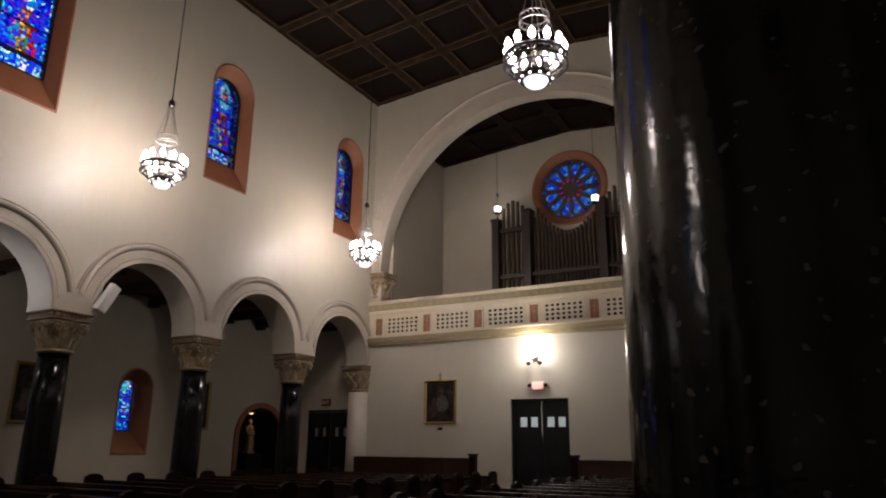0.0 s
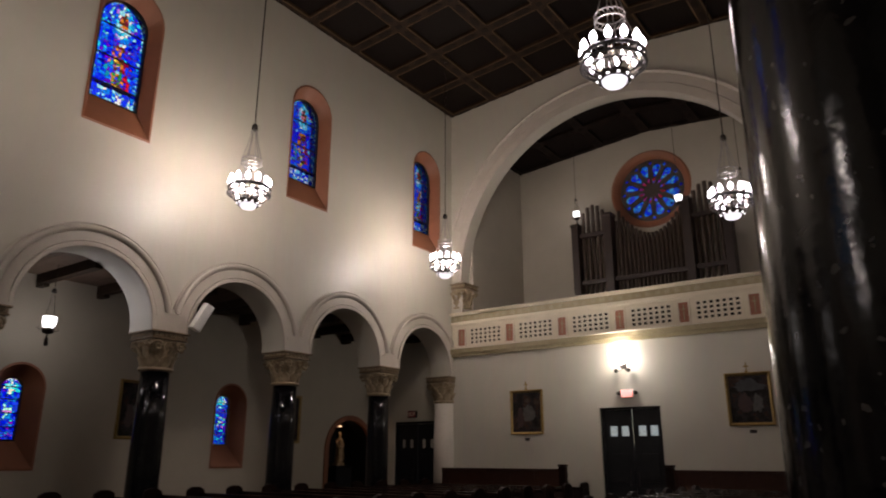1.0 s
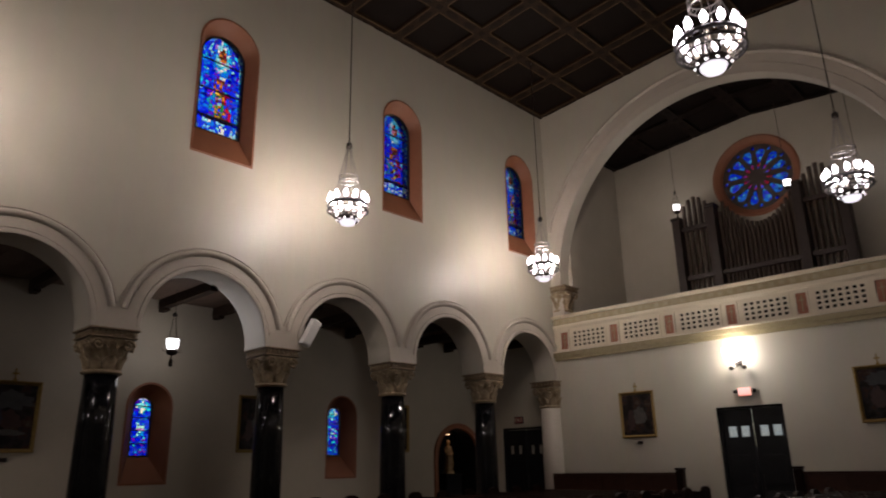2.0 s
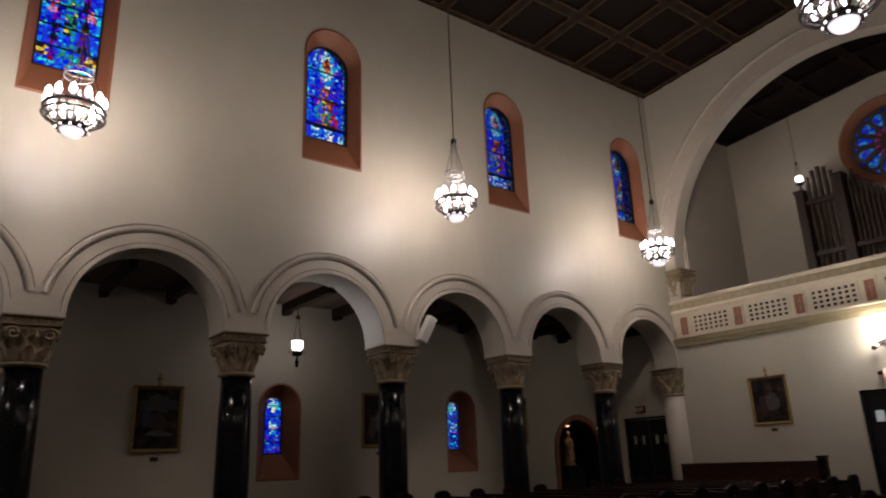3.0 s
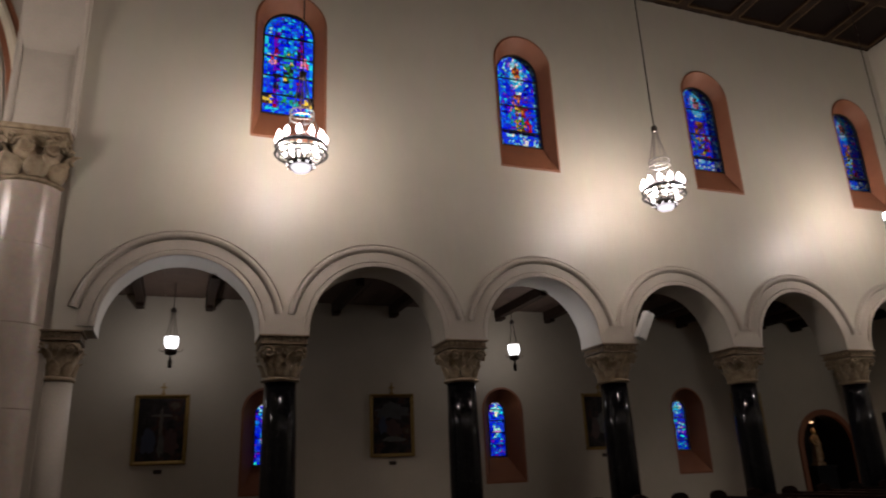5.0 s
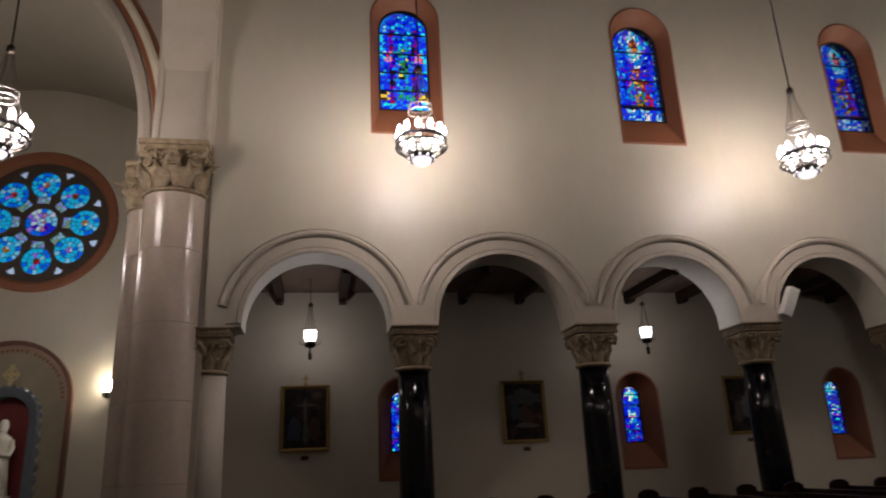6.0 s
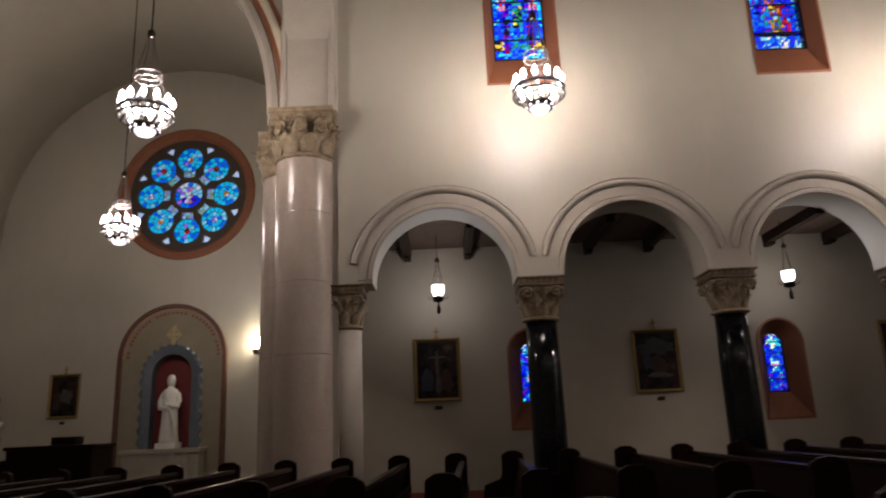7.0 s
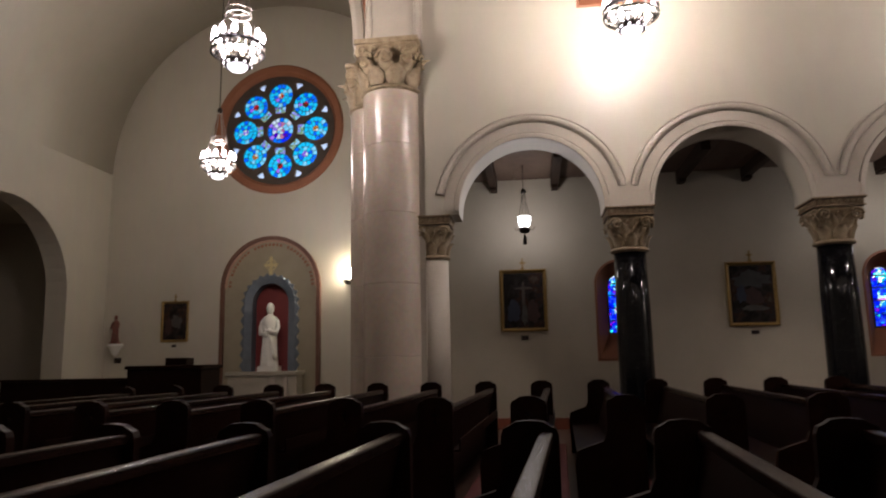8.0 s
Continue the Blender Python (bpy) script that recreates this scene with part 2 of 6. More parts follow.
LEAD = mat("lead came", (0.02, 0.02, 0.022), 0.6, metal=0.3, scale=20)
TINTS = {"deep": (0.0, 0.0, 0.42), "blue": (0.0, 0.008, 0.95), "royal": (0.012, 0.05, 1.0), "azure": (0.004, 0.24, 1.0), "cyan": (0.02, 0.72, 1.0), "ice": (0.38, 0.84, 1.0), "white": (1.0, 0.98, 0.95),
         "violet": (0.16, 0.0, 0.62), "lilac": (0.55, 0.25, 0.95), "red": (0.72, 0.008, 0.03), "ruby": (0.28, 0.0, 0.05), "amber": (0.75, 0.27, 0.03), "brown": (0.16, 0.05, 0.015), "gold": (0.80, 0.62, 0.08),
         "green": (0.02, 0.30, 0.10), "teal": (0.01, 0.36, 0.50), "pink": (0.85, 0.30, 0.45), "dark": (0.008, 0.008, 0.03)}
TINT_NAMES = list(TINTS)
TINT_MATS = [antique(k + " antique glass", c) for k, c in TINTS.items()] + [LEAD]
draw = random.Random(11)


def pick(**weights):
    """A tint by chance, names with their weights."""
    return draw.choices(list(weights), list(weights.values()))[0]


def saint_scheme(k):
    """Colours of a window with a standing figure: u across from -1 to 1, v up from 0 to 1."""
    def tint(u, v):
        a = abs(u)
        lean = 0.10 * math.sin(7 * v + k)
        if v < 0.13:
            return pick(ice=3, white=2, azure=3, royal=4, blue=3)
        if v < 0.165:
            return pick(dark=3, deep=2)
        if a > 0.80:
            return pick(azure=3, ice=2.5, royal=3, cyan=1, blue=2)
        r = math.hypot(u, (v - 0.80) * 2.3)
        if r < 0.17:
            return pick(brown=2, ruby=1, amber=1, pink=1)
        if r < 0.38:
            return pick(cyan=3, ice=3, white=1, azure=2)
        if r < 0.5:
            return pick(azure=3, lilac=1, royal=2)
        b = abs(u - lean)
        if 0.42 < v < 0.74 and b < 0.24:
            return pick(amber=3, brown=3, white=1.5, ice=1, red=1, violet=2, royal=2) if v > 0.56 else pick(brown=4, amber=2, ruby=2, violet=2, royal=2, white=0.7)
        if 0.165 < v < 0.42 and b < 0.52:
            if u > 0.22 + lean:
                return pick(red=3, ruby=3, royal=3, violet=1)
            if u < -0.25:
                return pick(teal=3, violet=2, azure=2, royal=2, pink=1)
            return pick(gold=1, green=2, ice=1, amber=1.5, brown=2, royal=2, violet=1)
        return pick(blue=6, royal=7, deep=2, azure=2.5, ice=0.8, cyan=0.5, violet=1.5, red=0.3)
    return tint


def pillar_scheme(u, v):
    """Colours of the window with dark pillars beside a green and blue middle."""
    a = abs(u)
    if v < 0.07:
        return pick(azure=3, royal=3, cyan=2, blue=2)
    if 0.09 < v < 0.20 and a > 0.66:
        return pick(gold=3, brown=2, dark=2, royal=1)
    if 0.47 < v < 0.57 and 0.52 < a < 0.8:
        return pick(pink=3, lilac=3, red=1, azure=1)
    if a > 0.78:
        return pick(cyan=3, azure=4, royal=4, blue=2, ice=1)
    if a > 0.62:
        return pick(azure=1, royal=4, blue=4)
    if a > 0.40 and v < 0.80:
        return pick(dark=4, violet=3, deep=3, ruby=1)
    if 0.30 < v < 0.62 and a < 0.22:
        return pick(green=3, dark=3, gold=0.7, teal=2, royal=2, azure=1)
    if v < 0.25:
        return pick(green=2, teal=2, cyan=1, azure=2, royal=3, blue=2)
    if v > 0.80:
        return pick(royal=5, cyan=1.5, azure=3, blue=3, deep=1, violet=1)
    return pick(azure=4, cyan=1, royal=5, blue=2, teal=1, deep=2)


def aisle_scheme(u, v):
    if (abs(u) < 0.28 and v > 0.72) or (abs(v - 0.86) < 0.045 and abs(u) < 0.75):
        return pick(ice=3, cyan=3, white=1, azure=2)
    if abs(u) < 0.5 and abs(v - 0.45) < 0.10:
        return pick(azure=3, ice=2, lilac=2, royal=2)
    return pick(blue=6, royal=6, deep=2, azure=3, cyan=1, violet=2)


def leaded(name, parent, width, z0, z1, base, total, tint, cell, place):
    """One panel of leaded glass from z0 to z1: jittered pieces in lead, width(z) gives its half width."""
    cols = max(4, round(2 * width(base + 0.1) / cell))
    rows = max(2, round((z1 - z0) / cell))
    grid = []
    for j in range(rows + 1):
        line = []
        for i in range(cols + 1):
            jit = 0.30 if 0 < i < cols and 0 < j < rows else 0.0
            z = z0 + (z1 - z0) * (j + draw.uniform(-jit, jit)) / rows
            line.append((-1 + 2 * (i + draw.uniform(-jit, jit)) / cols, z))
        grid.append(line)
    verts, faces, slots = [], [], []

    def piece(loop, slot):
        cu, cz = sum(p[0] for p in loop) / len(loop), sum(p[1] for p in loop) / len(loop)
        pts = [(u * width(z), z) for u, z in loop]
        mu, mz = sum(p[0] for p in pts) / len(pts), sum(p[1] for p in pts) / len(pts)
        size = max(0.012, min(math.hypot(u - mu, z - mz) for u, z in pts))
        k = max(0.5, 1 - 0.0052 / size)
        o = len(verts)
        verts.extend(place(u, z, 0.0) for u, z in pts)
        verts.extend(place(mu + (u - mu) * k, mz + (z - mz) * k, 0.003) for u, z in pts)
        m = len(pts)
        faces.append([o + m + q for q in range(m)])
        slots.append(slot)
        for q in range(m):
            r = (q + 1) % m
            faces.append([o + q, o + r, o + m + r, o + m + q])
            slots.append(len(TINT_NAMES))

    for j in range(rows):
        for i in range(cols):
            a, b, c, d = grid[j][i], grid[j][i + 1], grid[j + 1][i + 1], grid[j + 1][i]
            loops = [(a, b, c), (a, c, d)] if draw.random() < 0.22 else [(a, b, d), (b, c, d)] if draw.random() < 0.2 else [(a, b, c, d)]
            for lp in loops:
                u, z = sum(p[0] for p in lp) / len(lp), sum(p[1] for p in lp) / len(lp)
                piece(lp, TINT_NAMES.index(tint(u, (z - base) / total)))
    me = bpy.data.meshes.new(name)
    me.from_pydata(verts, [], faces)
    for mt in TINT_MATS:
        me.materials.append(mt)
    me.polygons.foreach_set("material_index", slots)
    ob = new(name, me)
    ob.parent = parent
    return ob


GLASS_AZURE = stained("stained glass azure", [(0.0, (0.02, 0.08, 1.0)), (0.3, (0.06, 0.36, 1.0)), (0.6, (0.22, 0.70, 1.0)), (0.85, (0.15, 0.12, 1.0))], 9.0, 0.03)
GLASS_MILK = stained("stained glass pale green and lilac", [(0.0, (0.45, 0.8, 0.95)), (0.35, (0.4, 0.5, 0.3)), (0.6, (0.45, 0.4, 0.9)), (0.85, (0.25, 0.45, 0.3))], 12.0, 0.03)
GLASS_RED = stained("stained glass red", [(0.0, (0.9, 0.03, 0.06)), (0.5, (0.7, 0.05, 0.35)), (0.8, (0.3, 0.2, 1.0))], 9.0, 0.02)
GLASS_PALE = stained("pale glass", [(0.0, (0.84, 0.88, 1.0)), (0.6, (0.80, 0.86, 1.0))], 4.0, -1.0)

# ---------- building helpers ----------


def part(name, bm, material, parent=None, label="", smooth=False, fix=True):
    if fix:
        bmesh.ops.recalc_face_normals(bm, faces=bm.faces)
    me = bpy.data.meshes.new(name)
    bm.to_mesh(me)
    bm.free()
    me.materials.append(material)
    if smooth:
        me.polygons.foreach_set("use_smooth", [True] * len(me.polygons))
    ob = new(name, me)
    if parent:
        ob.parent = parent
    if label:
        ob["label"] = label
    return ob


def thing(name, label, category, group="", at=(0, 0, 0), turn=0.0):
    ob = new(name)
    ob.empty_display_size = 0.1
    ob.matrix_basis = pose(*at, 0, 0, turn)
    return tagged(ob, label, category, group)


def setting(ob, label, category):
    return tagged(ob, label, category, "", "structure")


def box(bm, x0, x1, y0, y1, z0, z1, bevel=0.0):
    vs = [bm.verts.new((x, y, z)) for x in (x0, x1) for y in (y0, y1) for z in (z0, z1)]
    fs = [bm.faces.new([vs[i] for i in q]) for q in ((0, 1, 3, 2), (4, 6, 7, 5), (0, 4, 5, 1), (2, 3, 7, 6), (0, 2, 6, 4), (1, 5, 7, 3))]
    if bevel:
        es = list({e for f in fs for e in f.edges})
        bmesh.ops.bevel(bm, geom=es, offset=bevel, segments=2, profile=0.6, affect="EDGES")
    return bm


def lathe(bm, profile, at=(0, 0), seg=24, arc=(0.0, 360.0), wob=None):
    full = abs(arc[1] - arc[0] - 360) < 1e-6
    n = seg if full else seg + 1
    rings = []
    for r, z in profile:
        ring = []
        for i in range(n):
            a = radians(arc[0] + (arc[1] - arc[0]) * i / seg)
            k = wob(a, z) if wob else 1.0
            ring.append(bm.verts.new((at[0] + r * k * math.cos(a), at[1] + r * k * math.sin(a), z)))
        rings.append(ring)
    for a, b in zip(rings, rings[1:]):
        for i in range(seg):
            j = (i + 1) % n
            bm.faces.new((a[i], a[j], b[j], b[i]))
    if full:
        for ring in (rings[0], rings[-1]):
            if profile[0][0] > 1e-4:
                bm.faces.new(ring)
    return bm


def tube(bm, points, r, seg=8, closed=False):
    pts = [Vector(p) for p in points]
    rings = []
    for i, p in enumerate(pts):
        if closed:
            d = pts[(i + 1) % len(pts)] - pts[i - 1]
        else:
            d = pts[min(i + 1, len(pts) - 1)] - pts[max(i - 1, 0)]
        q = d.to_track_quat("Z", "Y")
        rings.append([bm.verts.new(p + q @ Vector((r * math.cos(2 * math.pi * k / seg), r * math.sin(2 * math.pi * k / seg), 0))) for k in range(seg)])
    for i in range(len(rings) if closed else len(rings) - 1):
        a, b = rings[i], rings[(i + 1) % len(rings)]
        for k in range(seg):
            bm.faces.new((a[k], a[(k + 1) % seg], b[(k + 1) % seg], b[k]))
    if not closed:
        bm.faces.new(rings[0])
        bm.faces.new(rings[-1])
    return bm


def ring_points(r, z, n=24, at=(0, 0)):
    return [(at[0] + r * math.cos(2 * math.pi * i / n), at[1] + r * math.sin(2 * math.pi * i / n), z) for i in range(n)]


def arched(u0, u1, z0, zs, n=20, rise=None):
    """The outline of an opening with a round head."""
    c, r = (u0 + u1) / 2, (u1 - u0) / 2
    h = rise or r
    return [(u0, z0), (u1, z0)] + [(c + r * math.cos(math.pi * i / n), zs + h * math.sin(math.pi * i / n)) for i in range(n + 1)]


def circle(c, z, r, n=40):
    return [(c + r * math.cos(2 * math.pi * i / n), z + r * math.sin(2 * math.pi * i / n)) for i in range(n)]


def plate(bm, outer, holes, place, thick):
    """A slab with openings. place(u, v, w) gives the point, w from 0 (face) to thick."""
    flat = bmesh.new()
    loops, edges = [], []
    for loop in (outer, *holes):
        vs = [flat.verts.new((u, v, 0)) for u, v in loop]
        loops.append(vs)
        edges += [flat.edges.new((vs[i], vs[(i + 1) % len(vs)])) for i in range(len(vs))]
    bmesh.ops.triangle_fill(flat, use_beauty=True, edges=edges, normal=(0, 0, 1))
    flat.verts.index_update()
    front = [bm.verts.new(place(v.co.x, v.co.y, 0)) for v in flat.verts]
    back = [bm.verts.new(place(v.co.x, v.co.y, thick)) for v in flat.verts]
    for f in flat.faces:
        ids = [v.index for v in f.verts]
        bm.faces.new([front[i] for i in ids])
        bm.faces.new([back[i] for i in reversed(ids)])
    for vs in loops:
        for i, v in enumerate(vs):
            a, b = v.index, vs[(i + 1) % len(vs)].index
            bm.faces.new((front[a], front[b], back[b], back[a]))
    flat.free()
    return bm


def along_x(x, s=-1):
    """A wall across x: u is y, v is z, thickness runs towards s."""
    return lambda u, v, w: (x + s * w, u, v)


def along_y(y, s=1):
    return lambda u, v, w: (u, y + s * w, v)


def sweep_arc(bm, c, zs, profile, place, n=32, a0=0.0, a1=180.0):
    """A moulding swept round an arch; profile of (radius, depth)."""
    rows = []
    for i in range(n + 1):
        a = radians(a0 + (a1 - a0) * i / n)
        rows.append([bm.verts.new(place(c + r * math.cos(a), zs + r * math.sin(a), d)) for r, d in profile])
    k = len(profile)
    for a, b in zip(rows, rows[1:]):
        for j in range(k):
            bm.faces.new((a[j], a[(j + 1) % k], b[(j + 1) % k], b[j]))
    if abs(a1 - a0) < 359:
        bm.faces.new(rows[0])
        bm.faces.new(rows[-1])
    return bm


def edged(rows, bm, closed=False):
    """Faces between rows of vertices."""
    for a, b in zip(rows, rows[1:]):
        m = len(a)
        for j in range(m if closed else m - 1):
            bm.faces.new((a[j], a[(j + 1) % m], b[(j + 1) % m], b[j]))
    return bm



# ---------- floor, ceilings, walls ----------
bm = bmesh.new()
box(bm, -27, 4, -22, 24, -0.3, 0.0)
floor = setting(part("floor", bm, TILE), "red brown tiled church floor", "floor")

WIN_Y = [0.31, 5.51, 10.66, 15.74]
WIN = dict(half=0.675, z0=7.92, zs=10.52)
AW_Y = [0.45, 5.92, 11.30]
ARCH_Y = [-1.39 + BAY * k for k in range(6)]


def arcade_outline(y0, y1, arches, ztop):
    """The outline of a wall standing on a row of arches."""
    pts = [(y0, 4.1)]
    for c in arches:
        pts.append((c - RAD, 4.1))
        pts += [(c - RAD * math.cos(math.pi * i / 56), SPRING + RAD * math.sin(math.pi * i / 56)) for i in range(57)]
        pts.append((c + RAD, 4.1))
    return pts + [(y1, 4.1), (y1, ztop), (y0, ztop)]


bm = bmesh.new()
plate(bm, arcade_outline(-3.3, BY, ARCH_Y, ZC), [arched(c - WIN["half"], c + WIN["half"], WIN["z0"], WIN["zs"]) for c in WIN_Y], along_x(XW), XW - XB)
wall_nave = setting(part("wall_west", bm, PLASTER), "cream plaster nave wall standing on round arches", "wall")
bm = bmesh.new()
plate(bm, arcade_outline(-3.3, BY, ARCH_Y, ZC), [], along_x(XR, 1), XRB - XR)
setting(part("wall_east", bm, PLASTER), "cream plaster nave wall on round arches", "wall")
bm = bmesh.new()
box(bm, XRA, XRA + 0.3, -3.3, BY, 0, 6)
setting(part("wall_east_aisle", bm, PLASTER_SHADED), "plain cream plaster aisle wall", "wall")

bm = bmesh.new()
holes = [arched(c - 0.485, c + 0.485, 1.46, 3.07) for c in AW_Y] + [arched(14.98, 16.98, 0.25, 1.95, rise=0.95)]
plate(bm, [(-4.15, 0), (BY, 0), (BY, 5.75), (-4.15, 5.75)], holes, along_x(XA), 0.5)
setting(part("wall_aisle", bm, PLASTER_SHADED), "plain cream plaster side aisle wall", "wall")
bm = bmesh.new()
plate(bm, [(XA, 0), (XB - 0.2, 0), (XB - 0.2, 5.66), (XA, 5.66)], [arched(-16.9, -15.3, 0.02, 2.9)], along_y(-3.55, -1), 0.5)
setting(part("wall_aisle_end", bm, PLASTER_SHADED), "cream plaster aisle end wall with an arched way", "wall")
bm = bmesh.new()
box(bm, XA, XA + 0.03, -2.55, 14.9, 0, 0.24)
setting(part("baseboard", bm, REDTILE), "red tile skirting along the aisle wall", "skirting")

# wall under the loft, with the entrance and the great arch above it
AX, AR, AZ = -8.63, 5.0, 7.12
outer = [(XW, 0), (-9.2, 0), (-9.2, 2.98), (-7.54, 2.98), (-7.54, 0), (XR, 0), (XR, ZC + 0.8), (XW, ZC + 0.8)]
opening = [(AX - AR, 6.0), (AX + AR, 6.0)] + [(AX + AR * math.cos(math.pi * i / 80), AZ + AR * math.sin(math.pi * i / 80)) for i in range(81)]
bm = bmesh.new()
plate(bm, outer, [opening], along_y(BY), 0.45)
setting(part("wall_north", bm, PLASTER), "cream plaster entrance wall with a great arch to the loft", "wall")
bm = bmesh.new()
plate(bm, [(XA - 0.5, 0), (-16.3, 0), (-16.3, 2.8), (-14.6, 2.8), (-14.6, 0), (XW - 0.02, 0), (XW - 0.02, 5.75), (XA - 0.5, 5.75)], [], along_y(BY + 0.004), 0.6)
setting(part("wall_north_aisle", bm, PLASTER_SHADED), "cream plaster end wall of the aisle", "wall")
bm = bmesh.new()
sweep_arc(bm, AX, AZ, [(AR + 0.002, 0.02), (AR + 0.002, -0.05), (AR + 0.25, -0.05), (AR + 0.26, -0.03), (AR + 0.26, 0.02)], along_y(BY), 72)
sweep_arc(bm, AX, AZ, [(AR + 0.268, 0.02), (AR + 0.268, -0.012), (AR + 0.29, -0.03), (AR + 0.52, -0.04), (AR + 0.53, -0.02), (AR + 0.545, -0.02), (AR + 0.555, -0.08), (AR + 0.60, -0.105), (AR + 0.65, -0.08), (AR + 0.66, -0.03), (AR + 0.70, -0.03), (AR + 0.70, 0.02)], along_y(BY), 72, 18.5, 161.5)
setting(part("trim_loft_arch", bm, STONE, smooth=False), "moulded stone archivolt round the loft arch", "arch moulding")

# the loft
bm = bmesh.new()
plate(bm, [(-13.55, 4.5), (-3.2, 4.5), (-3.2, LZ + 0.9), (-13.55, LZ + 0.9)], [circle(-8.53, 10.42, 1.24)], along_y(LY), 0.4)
setting(part("wall_loft", bm, PLASTER_SHADED), "cream plaster wall at the back of the loft", "wall")
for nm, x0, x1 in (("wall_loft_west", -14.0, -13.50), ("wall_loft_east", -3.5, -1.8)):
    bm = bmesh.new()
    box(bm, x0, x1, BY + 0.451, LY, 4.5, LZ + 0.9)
    setting(part(nm, bm, PLASTER_SHADED), "cream plaster side wall of the loft", "wall")
bm = bmesh.new()
box(bm, -13.5, -3.5, BY + 0.1, LY, 4.75, 4.95)
setting(part("floor_loft", bm, WOOD), "dark wooden floor of the organ loft", "floor")


def coffers(name, x0, x1, y0, y1, z, rise, sx, sy, mats):
    """A timber ceiling that rises gently to a ridge: panels above a grid of painted beams with tan edges and dark lozenges."""
    mid, half = (x0 + x1) / 2, (x1 - x0) / 2
    panel, grid, edge, loz = bmesh.new(), bmesh.new(), bmesh.new(), bmesh.new()
    deep, w = 0.09, 0.17
    for a, b in ((x0, mid), (mid, x1)):
        box(panel, a, b, y0, y1, z + deep, z + 0.3)
    nx, ny = round((x1 - x0) / sx), round((y1 - y0) / sy)
    xs = [x0 + (x1 - x0) * i / nx for i in range(nx + 1)]
    ys = [y1 - sy * i for i in range(ny + 1)]
    for x in xs:
        box(grid, max(x - w, x0), min(x + w, x1), y0, y1, z, z + deep)
        for a, b in zip(ys[1:], ys):
            for s in (-1, 1):
                if x0 < x + s * w < x1:
                    box(edge, x + s * (w - 0.02) - 0.02, x + s * (w - 0.02) + 0.022, a + w, b - w, z - 0.010, z + 0.03)
    for y in ys:
        for a, b in zip(xs, xs[1:]):
            spans = [(a + w, b - w)] if not a < mid < b else [(a + w, mid), (mid, b - w)]
            for p, q in spans:
                box(grid, p, q, max(y - w, y0), min(y + w, y1), z + 0.003, z + deep)
                for s in (-1, 1):
                    if y0 < y + s * w < y1:
                        box(edge, p, q, y + s * (w - 0.02) - 0.02, y + s * (w - 0.02) + 0.022, z - 0.009, z + 0.03)
    for x in xs:
        for y in ys:
            box(loz, x - 0.08, x + 0.08, y - 0.08, y + 0.08, z - 0.012, z + 0.01)

    def lozenge(cx, cy, lx, ly):
        pts = [(cx - lx, cy), (cx - lx * 0.45, cy - ly), (cx + lx * 0.45, cy - ly), (cx + lx, cy), (cx + lx * 0.45, cy + ly), (cx - lx * 0.45, cy + ly)] if lx > ly else \
            [(cx, cy - ly), (cx + lx, cy - ly * 0.45), (cx + lx, cy + ly * 0.45), (cx, cy + ly), (cx - lx, cy + ly * 0.45), (cx - lx, cy - ly * 0.45)]
        a = [loz.verts.new((px, py, z - 0.012)) for px, py in pts]
        b = [loz.verts.new((px, py, z + 0.01)) for px, py in pts]
        loz.faces.new(a), loz.faces.new(b[::-1])
        for i in range(6):
            loz.faces.new((a[i], a[(i + 1) % 6], b[(i + 1) % 6], b[i]))

    for x in xs:
        for a, b in zip(ys, ys[1:]):
            for f in (0.3, 0.7):
                lozenge(x, a + (b - a) * f, 0.09, 0.25)
    for y in ys:
        for a, b in zip(xs, xs[1:]):
            for f in (0.3, 0.7):
                lozenge(a + (b - a) * f, y, 0.27, 0.09)
    for bm in (panel, grid, edge, loz):
        for v in bm.verts:
            v.co.z += rise * (1 - abs(v.co.x - mid) / half)
    setting(part(name + "_panel", panel, mats[0]), "dark painted coffered ceiling panels", "ceiling")
    setting(part(name + "_beams", grid, mats[1]), "painted timber ceiling grid", "ceiling")
    setting(part(name + "_fillets", edge, mats[2]), "thin tan fillets along the ceiling grid", "ceiling")
    setting(part(name + "_stencil", loz, mats[3]), "dark stencilled lozenges on the ceiling grid", "ceiling")


coffers("ceiling", XW, XR, -3.3, BY, ZC, NAVE_RISE, 1.80, 1.70, (COFFER, CEILW, FILLET, STENCIL))
# Loft timbers in the darkest paints; the loft's dimness is in their colour.
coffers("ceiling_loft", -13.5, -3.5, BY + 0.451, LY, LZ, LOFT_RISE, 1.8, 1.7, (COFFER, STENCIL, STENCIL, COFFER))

# side aisle ceiling: boards on beams
bm = bmesh.new()
for i in range(26):
    y = -3.3 + i * 0.79
    box(bm, XA, XB - 0.001, y, min(y + 0.775, BY), 5.49, 5.55)
box(bm, XA, XB, -3.3, BY, 5.53, 5.76)
setting(part("ceiling_aisle", bm, PLANK), "boarded timber side aisle ceiling", "ceiling")
bm = bmesh.new()
box(bm, XRB, XRA, -3.3, BY, 5.66, 5.76)
setting(part("ceiling_aisle_east", bm, PLANK), "boarded timber side aisle ceiling", "ceiling")
AISLE_BEAMS = [-2.20 + 1.36 * i for i in range(15)]
first = None
